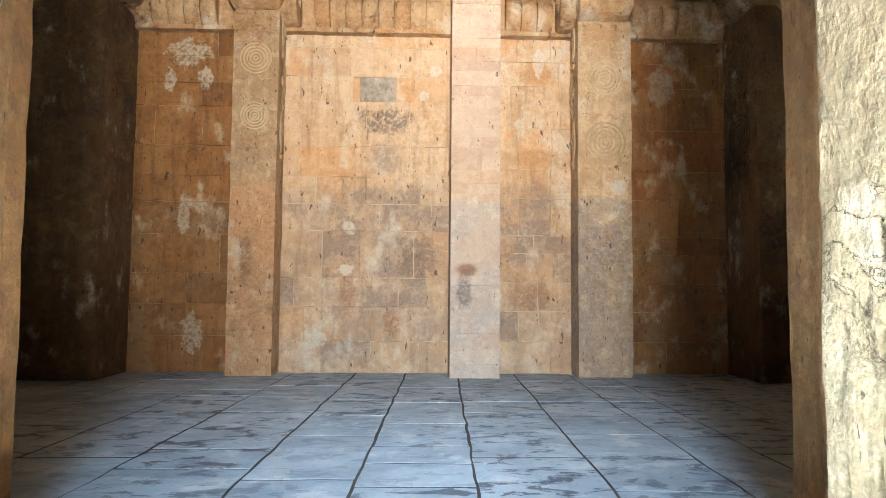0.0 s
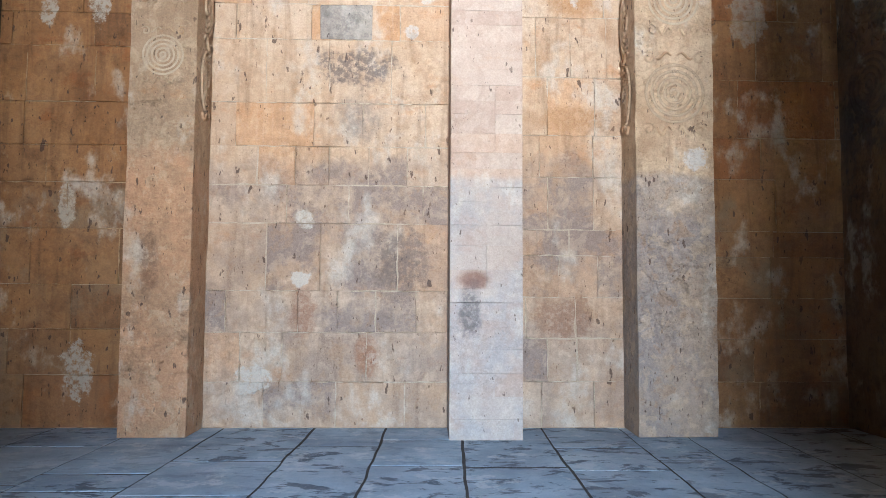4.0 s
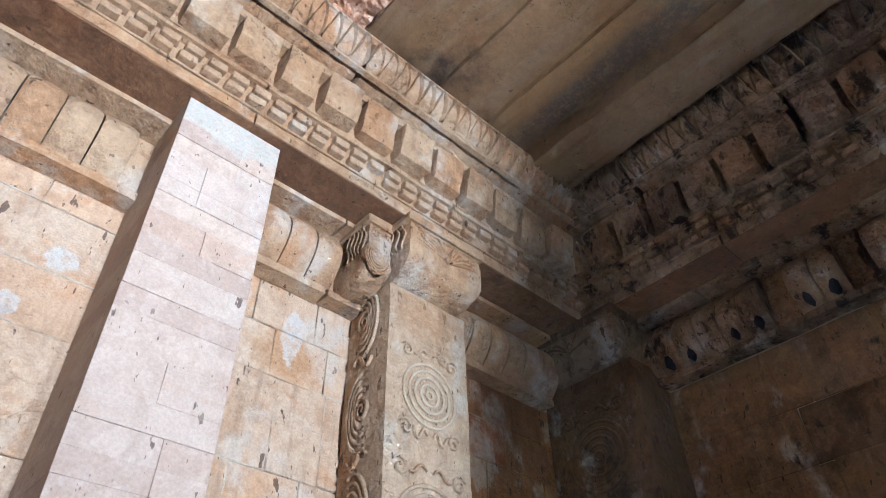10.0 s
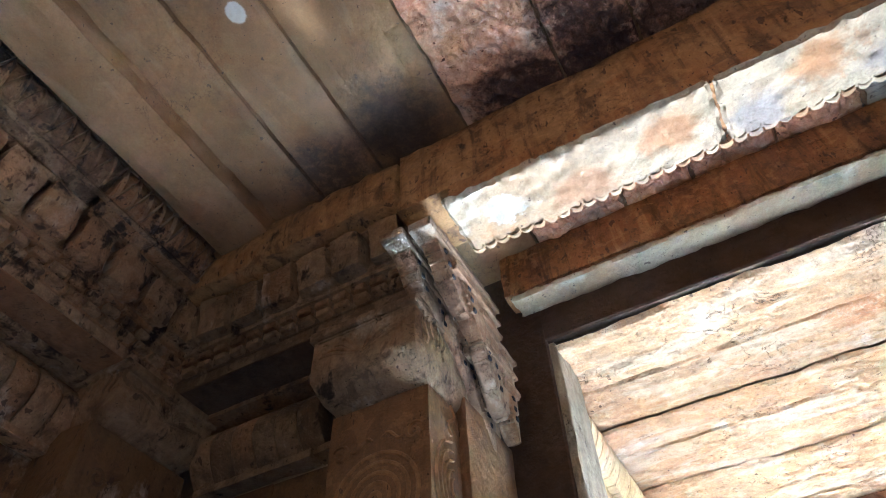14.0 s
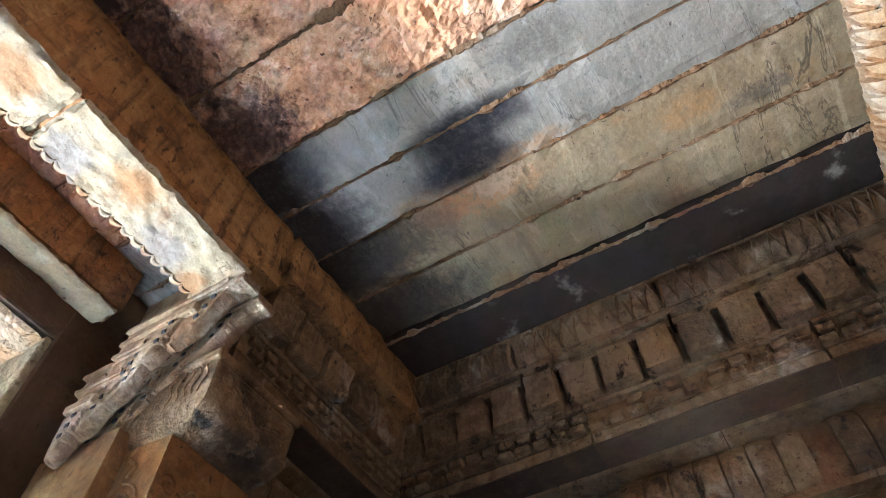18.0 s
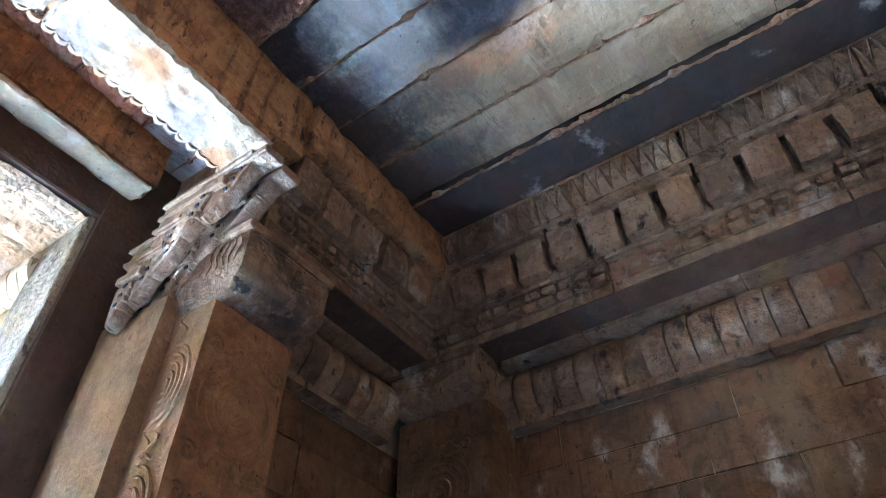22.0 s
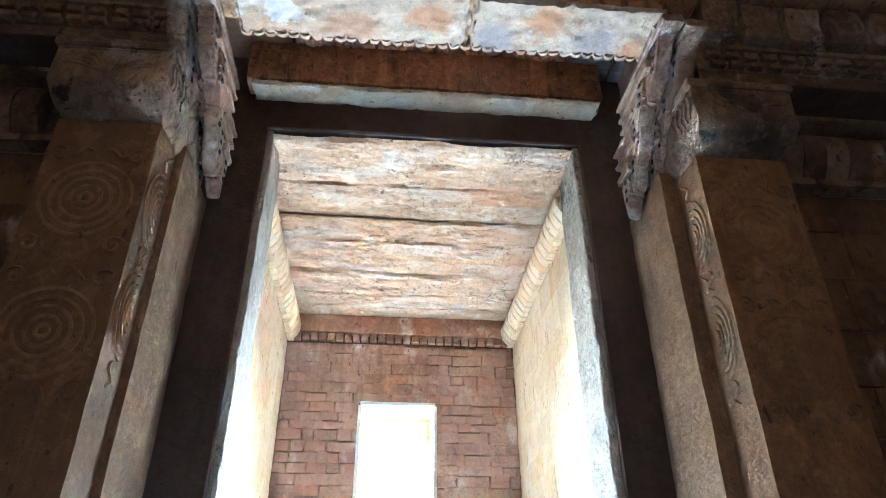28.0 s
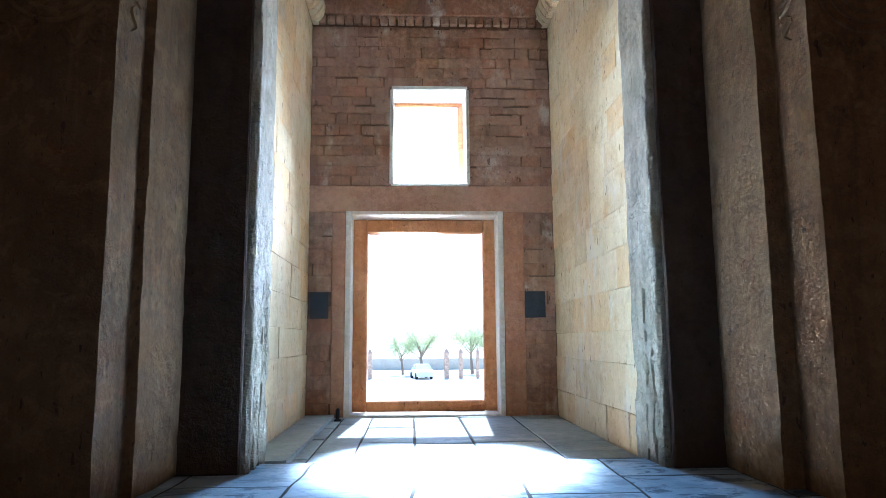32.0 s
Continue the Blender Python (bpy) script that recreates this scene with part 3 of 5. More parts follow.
def rough_box(name, lo, hi, mat, parent=None, m=ID, step=0.12, amp=0.02, freq=3.0, label="", smooth=True, seed=0.0, shape=None):
    """A box of small cells whose skin is broken by noise; shape moves a point first."""
    n = [max(1, round((hi[k] - lo[k]) / step)) for k in range(3)]
    verts, index, faces = [], {}, []

    def vid(i, j, k):
        if (i, j, k) not in index:
            p = Vector([lo[a] + (hi[a] - lo[a]) * (i, j, k)[a] / n[a] for a in range(3)])
            if shape:
                p = Vector(shape(p))
            q = p * freq + Vector((seed, seed * 0.7, seed * 1.3))
            d = noise.noise_vector(q) * amp + noise.noise_vector(q * 3.1) * amp * 0.5
            edges = sum((i, j, k)[a] in (0, n[a]) for a in range(3))
            if edges > 1:
                away = Vector([(1 if (i, j, k)[a] == 0 else -1 if (i, j, k)[a] == n[a] else 0) for a in range(3)])
                d += away * amp * (0.6 + abs(noise.noise(q * 2.0)) * 1.6)
            index[i, j, k] = len(verts)
            verts.append(m @ (p + d))
        return index[i, j, k]

    for a in range(3):
        b, c = (a + 1) % 3, (a + 2) % 3
        for side in (0, n[a]):
            for i in range(n[b]):
                for j in range(n[c]):
                    quad = []
                    for p, q in ((0, 0), (1, 0), (1, 1), (0, 1)):
                        t = [0, 0, 0]
                        t[a], t[b], t[c] = side, i + p, j + q
                        quad.append(vid(*t))
                    faces.append(tuple(quad) if side else tuple(reversed(quad)))
    return put_mesh(name, verts, flip(faces, m), mat, parent, label, smooth)


def stones(parent, m, u0, u1, courses, mat, lo=0.55, hi=1.2, gap=0.002, depth=0.06, name="stone", holes=(), uneven=0.010, chip=0.006, seams=None):
    """Courses of ashlar on the plane v = 0; courses is a list of heights above each other."""
    for w0, w1 in zip(courses, courses[1:]):
        u = u0 - random.uniform(0, 0.3)
        while u < u1:
            e = u + random.uniform(lo, hi)
            a, b = max(u, u0), min(e, u1)
            if u1 - b < lo * 0.4:
                b = e = u1
            u = e
            spans = [(a, b)]
            for hu0, hu1, hw0, hw1 in holes:
                if w0 < hw1 - 0.02 and w1 > hw0 + 0.02:
                    cut = []
                    for p, q in spans:
                        if q <= hu0 or p >= hu1:
                            cut.append((p, q))
                        else:
                            if hu0 - p > 0.04:
                                cut.append((p, hu0))
                            if q - hu1 > 0.04:
                                cut.append((hu1, q))
                    spans = cut
            for p, q in spans:
                out = random.uniform(-uneven, uneven)
                if seams is not None:
                    seams.append((p, w0, q, w0))
                    seams.append((p, w0, p, w1))
                g1, g2 = (random.uniform(0.008, 0.032) if name == "rubble_brick" and random.random() < 0.17 else gap for _ in range(2))
                v, f = chamfer_box((p + g1, -depth, w0 + gap), (q - gap, out, w1 - g2), min(chip, (w1 - w0) * 0.2), 0.006)
                v = [m @ Vector(x) for x in v]
                put_mesh(name, v, flip(f, m), mat, parent)


def smears(parent, m, seams, mat, seed, most=0.016, level=0.0):
    """Lime mortar smeared unevenly over the joints, standing a little proud of the stones."""
    verts, faces = [], []
    for u0, w0, u1, w1 in seams:
        n = max(3, round(math.hypot(u1 - u0, w1 - w0) / 0.035))
        along = Vector((u1 - u0, w1 - w0)).normalized()
        k = len(verts)
        for i in range(n + 1):
            t = i / n
            u, w = u0 + (u1 - u0) * t, w0 + (w1 - w0) * t
            r = noise.noise(Vector((u * 1.3 + seed, w * 1.3, 5))) + 0.6 * noise.noise(Vector((u * 9, w * 9, seed)))
            side = noise.noise(Vector((u * 6, w * 6, seed + 3))) * 0.012
            s = most * max(0.02, r + 0.32 + level)
            proud = 0.007 if s > 0.002 else -0.004
            for e, v in ((-1, -0.006), (-0.4, proud), (0.5, proud), (1, -0.006)):
                o = side + s * (e + 0.5 * noise.noise(Vector((u * 17, w * 17, e * 3))))
                verts.append(m @ Vector((u - along.y * o, v, w + along.x * o)))
        for i in range(n):
            for e in range(3):
                a = k + i * 4 + e
                faces.append((a, a + 1, a + 5, a + 4))
    ob = put_mesh("mortar_smear", verts, flip(faces, m), mat, parent, "pale lime mortar smeared over the joints", smooth=True)
    ob.data.polygons.foreach_set("use_smooth", [True] * len(ob.data.polygons))
    return tagged(ob, "pale lime mortar smeared over the joints", kind="stuff")


def courses(z0, z1, mean, spread=0.2):
    out = [z0]
    while out[-1] < z1 - mean * 0.6:
        out.append(out[-1] + mean * random.uniform(1 - spread, 1 + spread))
    k = (z1 - z0) / (out[-1] - z0)
    return [z0 + (v - z0) * k for v in out]


def rings(radii, tube, segs=36, sides=6):
    """Concentric raised rings lying in the local u, w plane at v = 0."""
    verts, faces = [], []
    for r in radii:
        k = len(verts)
        for i in range(segs):
            a = 2 * math.pi * i / segs
            for j in range(sides):
                b = 2 * math.pi * j / sides
                rr = r + tube * math.cos(b)
                verts.append(Vector((rr * math.cos(a), tube * 0.45 * math.sin(b), rr * math.sin(a))))
        for i in range(segs):
            for j in range(sides):
                i1, j1 = (i + 1) % segs, (j + 1) % sides
                faces.append((k + i * sides + j, k + i * sides + j1, k + i1 * sides + j1, k + i1 * sides + j))
    return verts, faces


def medallion(m, u, w, radius, mat, parent, name="medallion"):
    """A carved disc of concentric raised rings round a boss."""
    v, f = rings([radius * q for q in (0.13, 0.34, 0.56, 0.78, 1.0)], radius * 0.052, 40)
    v = [m @ (Vector((p.x + u, p.y * 1.2, p.z + w))) for p in v]
    return put_mesh(name, v, flip(f, m), mat, parent, smooth=True)


def tendril(m, pts, width, mat, parent, name="tendril"):
    """A raised carved stem along points (u, w) of the plane v = 0."""
    verts, faces = [], []
    for i, (u, w) in enumerate(pts):
        a, b = pts[max(i - 1, 0)], pts[min(i + 1, len(pts) - 1)]
        t = Vector((b[0] - a[0], b[1] - a[1])).normalized()
        s = width * (0.4 + 0.6 * math.sin(math.pi * (i + 0.5) / len(pts)))
        for k, h in ((-1, -0.004), (-0.5, 0.8), (0.5, 0.8), (1, -0.004)):
            verts.append(m @ Vector((u - t.y * s * k, h * width if h > 0 else h, w + t.x * s * k)))
    for i in range(len(pts) - 1):
        for k in range(3):
            a = i * 4 + k
            faces.append((a, a + 1, a + 5, a + 4))
    return put_mesh(name, verts, flip(faces, m), mat, parent, smooth=True)


def curl(u, w, r, turns=1.6, start=0.0, sign=1, n=26):
    return [(u + sign * r * (1 - i / n * 0.85) * math.cos(start + i / n * turns * 2 * math.pi),
             w + r * (1 - i / n * 0.85) * math.sin(start + i / n * turns * 2 * math.pi)) for i in range(n + 1)]


JX0, JX1, JY, JZ = -1.12, 2.47, 3.3, 6.98   # doorway between passage and chamber
PX0, PX1, PY = -1.26, 2.76, -1.69           # passage walls and entrance wall
BACK = plane_frame((0, YB, 0), (1, 0, 0), (0, -1, 0))
RIGHT = plane_frame((XR, 0, 0), (0, 1, 0), (-1, 0, 0))
LEFT = plane_frame((XL, 0, 0), (0, 1, 0), (1, 0, 0))
FRONT = plane_frame((0, YF, 0), (1, 0, 0), (0, 1, 0))
PWEST = plane_frame((PX0, 0, 0), (0, 1, 0), (1, 0, 0))
PEAST = plane_frame((PX1, 0, 0), (0, 1, 0), (-1, 0, 0))
ENTRY = plane_frame((0, PY, 0), (1, 0, 0), (0, 1, 0))


def structure(name, label, category):
    return empty(name, label, category, kind="structure")


# ---- walls ----
wall_back = structure("wall_back", "tall stained sandstone back wall of large ashlar blocks", "wall")
box("core", (XL - 0.6, YB + 0.022, -0.3), (XR + 0.6, YB + 0.8, 8.6), MORTAR, wall_back)
wall_right = structure("wall_right", "sooty sandstone side wall with stained courses, darkened for shade", "wall")
box("core", (XR + 0.022, YF - 1.6, -0.3), (XR + 0.8, YB + 0.02, 8.6), MORTAR, wall_right)
wall_left = structure("wall_left", "dark brown sandstone side wall in shade", "wall")
box("core", (XL - 0.8, YF - 1.6, -0.3), (XL - 0.022, YB + 0.02, 8.6), MORTAR, wall_left)
wall_front = structure("wall_front", "dark inner front wall of sandstone beside the tall doorway", "wall")
box("core", (XL - 0.02, 2.6, -0.3), (-1.83, YF - 0.022, 8.6), MORTAR, wall_front)
box("core", (3.15, 2.6, -0.3), (XR + 0.02, YF - 0.022, 8.6), MORTAR, wall_front)
wall_passage_west = structure("wall_passage_west", "pale cream sandstone passage wall with thin joints", "wall")
box("core", (PX0 - 0.9, PY - 0.1, -0.3), (PX0 - 0.02, 2.6, 7.6), MORTAR, wall_passage_west)
wall_passage_east = structure("wall_passage_east", "cream sandstone passage wall lit by daylight", "wall")
box("core", (PX1 + 0.02, PY - 0.1, -0.3), (PX1 + 0.9, 2.6, 7.6), MORTAR, wall_passage_east)

# ---- entrance wall with door and window ----
DX0, DX1, DZ = -0.36, 2.10, 3.21
WX0, WX1, WZ0, WZ1 = 0.16, 1.40, 3.68, 5.33
NICHES = ((2.43, 2.72, 1.47, 1.90), (-1.10, -0.68, 1.47, 1.90))
wall_entrance = structure("wall_entrance", "red-brown rubble brick entrance wall with a door and a window", "wall")
for lo, hi in (((PX0 - 0.9, -0.3), (DX0, DZ)), ((DX1, -0.3), (PX1 + 0.9, DZ)), ((PX0 - 0.9, DZ), (PX1 + 0.9, WZ0)),
               ((PX0 - 0.9, WZ0), (WX0, WZ1)), ((WX1, WZ0), (PX1 + 0.9, WZ1)), ((PX0 - 0.9, WZ1), (PX1 + 0.9, 7.6))):
    box("core", (lo[0], PY - 0.75, lo[1]), (hi[0], PY - 0.03, hi[1]), BRICKBED, wall_entrance, c=0.004)
holes = [(DX0 - 0.02, DX1 + 0.02, -1, DZ), (WX0 - 0.02, WX1 + 0.02, WZ0, WZ1), (PX0, PX1, DZ, 3.66)]
holes += NICHES
holes += [(DX0 - 0.40, DX0, -1, DZ), (DX1, DX1 + 0.28, -1, DZ)]
stones(wall_entrance, ENTRY, PX0, PX1, courses(-0.09, 1.47, 0.215)[:-1] + [1.47, 1.685] + courses(1.90, DZ, 0.215), BRICK, 0.2, 0.62, 0.001, 0.06, "rubble_brick", holes, 0.004, 0.003)
stones(wall_entrance, ENTRY, PX0, PX1, courses(3.66, 6.42, 0.17), BRICK, 0.16, 0.5, 0.001, 0.06, "rubble_brick", holes, 0.005, 0.003)
for a, b in ((DX0 - 0.397, DX0 - 0.062), (DX1 + 0.062, DX1 + 0.277)):
    box("door_strip", (a, -0.1, -0.09), (b, 0.006, DZ), PLASTER, wall_entrance, ENTRY, 0.012, 0.006)
box("lintel_band", (PX0, -0.1, DZ + 0.004), (PX1, 0.012, 3.655), PLASTER, wall_entrance, ENTRY, 0.015)
for i in range(26):
    u = PX0 + 0.08 + i * (PX1 - PX0 - 0.16) / 26
    box("corbel", (u, 0.0, 6.44), (u + 0.12, 0.10, 6.58), BRICK, wall_entrance, ENTRY, 0.01, 0.006)
box("cornice_band", (PX0, -0.1, 6.58), (PX1, 0.14, 6.92), BRICK, wall_entrance, ENTRY, 0.015)

# ---- floor ----
floor = structure("floor", "blue-grey worn slate slab floor with dark open joints", "floor")
box("bed", (XL, 2.75, -0.3), (XR, YB + 0.2, -0.007), JOINT, floor, c=0.004)
box("bed", (PX0 - 0.2, -2.4, -0.4), (PX1 + 0.2, 2.75, -0.1), JOINT, floor, c=0.004)

# ---- ceiling ----


def ceiling_mesh():
    verts, faces, which = [], [], []
    mats = [SLABCEIL, BROKEN, SLABGREY, SLABDARK, SLABBROWN, CRUST]
    edges = [-5.8, -4.35, -3.58, -2.95, -2.28, -1.67, -1.08, -0.26, 0.6, 1.33, 2.35, 3.3, 4.0, 4.61, 5.25, 7.0]
    kinds = [3, 3, 0, 0, 2, 2, 1, 1, 1, 1, 4, 4, 4, 4, 3]
    drops = [0.1, 0.1, 0.0, 0.0, 0.0, 0.0, -0.02, -0.05, -0.03, 0.0, 0.0, 0.02, 0.06, 0.26, 0.12]
    y0, y1 = 2.6, YB + 0.02
    for a, b, kind, drop in zip(edges, edges[1:], kinds, drops):
        z = ZC - drop + random.uniform(-0.012, 0.012)
        nx, ny = (24, 220) if kind == 1 else (5, 60)
        k = len(verts)
        for p in range(nx + 1):
            for q in range(ny + 1):
                x, y = a + 0.012 + (b - a - 0.024) * p / nx, y0 + (y1 - y0) * q / ny
                if kind == 1:
                    d = noise.noise(Vector((x * 2.2, y * 2.2, 3))) * 0.06 + noise.noise(Vector((x * 6, y * 6, 1))) * 0.045 + abs(noise.noise(Vector((x * 11, y * 8, 1)))) * 0.07 + noise.noise(Vector((x * 23, y * 19, 1))) * 0.022
                else:
                    d = noise.noise(Vector((x * 1.3, y * 0.8, 5))) * 0.015 + noise.noise(Vector((x * 5, y * 5, 5))) * 0.006
                if p in (0, nx):
                    d += 0.02 + 0.03 * noise.noise(Vector((x, y * 6, 2)))
                verts.append((x, y, z + d))
        for p in range(nx):
            for q in range(ny):
                v = k + p * (ny + 1) + q
                faces.append((v, v + 1, v + ny + 2, v + ny + 1))
                which.append(kind)
        for p, s in ((0, 1), (nx, -1)):
            row = [k + p * (ny + 1) + q for q in range(ny + 1)]
            top = len(verts)
            verts += [(verts[r][0], verts[r][1], ZC + 0.3) for r in row]
            for q in range(ny):
                f = (row[q], row[q + 1], top + q + 1, top + q)
                faces.append(f if s < 0 else tuple(reversed(f)))
                which.append(kind)
    # crumbling mortar that fills the joints between slabs
    for x, d in zip(edges[2:-2], drops[1:]):
        k, n = len(verts), 420
        for q in range(n + 1):
            y = y0 + (y1 - y0) * q / n
            r = noise.noise(Vector((x * 3, y * 5, 7)))
            for s in (-1, 0, 1):
                w = max(0.006, (0.055 if x < 2 else 0.02) * (r + 0.35 + 0.9 * noise.noise(Vector((x, y * 4.3, 8))) + 0.7 * noise.noise(Vector((x * 2, y * 17, s * 5)))))
                verts.append((x + s * w + 0.01 * noise.noise(Vector((x, y * 9, s))), y, ZC - d + 0.03 - (0.044 + 0.022 * noise.noise(Vector((x, y * 23, 4))) if s == 0 else 0)))
        for q in range(n):
            for s in (0, 1):
                v = k + q * 3 + s
                faces.append((v, v + 3, v + 4, v + 1))
                which.append(4 if x > 2.4 else 5)
    ob = put_mesh("ceiling", verts, faces, mats[0])
    for m in mats[1:]:
        ob.data.materials.append(m)
    ob.data.polygons.foreach_set("material_index", which)
    return tagged(ob, "long stone ceiling slabs, smoke-stained and darkened for the lintel's shadow, broken rough in the middle", "ceiling", kind="structure")


def passage_ceiling():
    verts, faces = [], []
    cuts = [PY - 0.1]
    while cuts[-1] < JY - 0.4:
        cuts.append(min(cuts[-1] + random.uniform(0.45, 0.8), JY - 0.02))
    cuts[-1] = JY - 0.02
    x0, x1, nx = PX0 - 0.05, PX1 + 0.05, 110
    for a, b in zip(cuts, cuts[1:]):
        z, ny, k = 6.92 + random.uniform(-0.03, 0.02), 18, len(verts)
        for q in range(ny + 1):
            for p in range(nx + 1):
                x, y = x0 + (x1 - x0) * p / nx, a + (b - a) * q / ny
                d = noise.noise(Vector((x * 0.7, y * 5, 9))) * 0.035 + noise.noise(Vector((x * 2.5, y * 12, 2))) * 0.02
                d += 0.010 * round(2.6 * noise.noise(Vector((x * 1.2, y * 4.5, 4)))) + 0.006 * round(2 * noise.noise(Vector((x * 4, y * 11, 6))))
                if q in (0, ny):
                    d += 0.03 + 0.03 * noise.noise(Vector((x * 3, y, 3)))
                verts.append((x, y, z + d))
        for q in range(ny):
            for p in range(nx):
                v = k + q * (nx + 1) + p
                faces.append((v, v + nx + 1, v + nx + 2, v + 1))
    k = len(verts)
    verts += [(x0, PY - 0.1, 7.0), (x1, PY - 0.1, 7.0), (x1, JY - 0.02, 7.0), (x0, JY - 0.02, 7.0)]
    faces.append((k, k + 3, k + 2, k + 1))
    ob = put_mesh("ceiling_passage", verts, faces, PCEIL)
    return tagged(ob, "bright layered sandstone slab ceiling of the passage", "ceiling", kind="structure")


ceiling_mesh()
roof = box("roof", (XL - 0.8, 2.4, ZC + 0.32), (XR + 0.8, YB + 0.8, ZC + 0.6), MORTAR)
tagged(roof, "massive stone roof closing the chamber", "roof", kind="structure")
passage_ceiling()
over = box("roof_passage", (PX0 - 0.9, PY - 0.75, 7.05), (PX1 + 0.9, 2.6, 7.6), MORTAR)
tagged(over, "thick stone roof over the passage", "roof", kind="structure")

# ---- doorway between passage and chamber ----


def worn(y, z, side):
    """How far a jamb is eaten away: flaking near the foot and two open vertical cracks."""
    foot = max(0.0, min(1.0, (2.4 - z) / 1.4))
    deep = 0.05 * max(0.0, 0.1 + noise.noise(Vector((side, y * 7, z * 2.2)))) * foot
    for at, top, wide in ((2.92, 1.9, 0.013), (3.14, 1.1, 0.03)):
        line = at + 0.09 * noise.noise(Vector((side * 3, at, z * 1.1))) + 0.02 * noise.noise(Vector((side, at, z * 6)))
        open_by = wide * max(0.0, min(1.0, (top - z) / 0.5)) * (0.55 + 0.6 * abs(noise.noise(Vector((at, side, z * 2.3)))))
        if abs(y - line) < open_by:
            deep = max(deep, 0.062)
    return deep


doorway = empty("door_1", "tall stepped stone doorway with eroded pale jambs and smoke-stained lintels", "doorway", kind="structure")
for side, x in ((-1, JX0), (1, JX1)):
    lo, hi = (x - 0.45, x) if side < 0 else (x, x + 0.45)
    rough_box("jamb", (lo, 2.55, -0.1), (hi, JY, JZ + 0.02), JAMB, doorway, ID, 0.034, 0.013, 2.6, seed=3 + side, smooth=True,
              shape=lambda q, x=x, side=side: (q.x + side * worn(q.y, q.z, side) if abs(q.x - x) < 0.02 else q.x, q.y, q.z))
    lo, hi = (-1.9, x - 0.07) if side < 0 else (x + 0.07, 3.2)
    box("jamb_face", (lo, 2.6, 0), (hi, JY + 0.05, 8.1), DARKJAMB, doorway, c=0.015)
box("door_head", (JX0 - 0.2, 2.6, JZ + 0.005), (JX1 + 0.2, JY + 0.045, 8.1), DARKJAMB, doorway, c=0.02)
rough_box("ledge_soffit", (JX0 - 0.32, JY, 7.40), (JX1 + 0.3, 3.66, 7.465), LINTEL, doorway, ID, 0.045, 0.024, 5.0, "pale worn ledge under the lintel", seed=9)
rough_box("lintel_ledge", (JX0 - 0.36, JY, 7.475), (JX1 + 0.36, 3.65, 8.1), BEAM, doorway, ID, 0.12, 0.014, 3.0, seed=8)
rough_box("lintel", (-1.52, 4.80, 6.92), (0.35, 5.43, 6.99), LINTEL, doorway, ID, 0.036, 0.022, 11.0, "pale weathered lintel underside with ragged edges", seed=5)
rough_box("lintel", (0.375, 4.80, 6.92), (2.62, 5.43, 6.99), LINTEL, doorway, ID, 0.036, 0.022, 11.0, "pale weathered lintel underside with ragged edges", seed=6)
for i in range(36):
    x = -1.49 + i * 0.114
    rough_box("bead", (x, 4.773 + random.uniform(0, 0.01), 6.908), (x + 0.106, 4.83, 6.985), LINTEL, doorway, ID, 0.03, 0.006, 9.0, seed=i,
              shape=lambda q, x=x: (q.x, q.y + 2.2 * (q.x - x - 0.053) ** 2 * 5, q.z))
rough_box("beam_face", (XL, 4.75, 7.46), (-1.9, 5.38, 8.09), BEAM, doorway, ID, 0.12, 0.03, 3.0, seed=17)
rough_box("beam_face", (3.1, 4.75, 7.46), (XR, 5.38, 8.09), BEAM, doorway, ID, 0.12, 0.03, 3.0, seed=27)
rough_box("beam_face", (-1.50, 4.84, 6.97), (2.60, 5.37, 7.24), BEAM, doorway, ID, 0.1, 0.014, 3.0, seed=37)
rough_box("beam_face", (-1.9, 4.7, 7.2), (3.1, 5.36, 8.1), BEAM, doorway, ID, 0.12, 0.02, 3.0, seed=7)

# ---- pilasters ----


def pilaster(name, m, u0, u1, out, top, mat, label, discs=(), base_v=0.0):
    """A tall pilaster in the frame m with carved discs, a side scroll band and a bracket capital."""
    ob = empty(name, label, "pilaster", "pilasters of the chamber")
    rough_box("shaft", (u0, base_v, 0.0), (u1, out, top), mat, ob, m, 0.2, 0.008, 2.0, seed=u0)
    face = m @ Matrix.Translation((0, out + 0.008, 0))
    mid = (u0 + u1) / 2
    worn = CARVING if mat in (SHAFT, SHAFT_RED) else mat
    for w, r in discs:
        medallion(face, mid, w, r, worn, ob)
        for s in (-1, 1):
            for e in (-1, 1):
                tendril(face, curl(mid + s * r * 0.9, w + e * r * 1.25, r * 0.24, 1.3, 0.5, s), r * 0.05, mat, ob)
            tendril(face, [(mid + s * (r * 0.12 + 0.05 * r * k), w - r * 1.3 + r * 0.16 * math.sin(k * 0.7)) for k in range(13)], r * 0.06, mat, ob)
            tendril(face, [(mid + s * (r * 0.1 + 0.06 * r * k), w + r * 1.32 + r * 0.12 * math.sin(k * 0.6)) for k in range(10)], r * 0.05, mat, ob)
    return ob


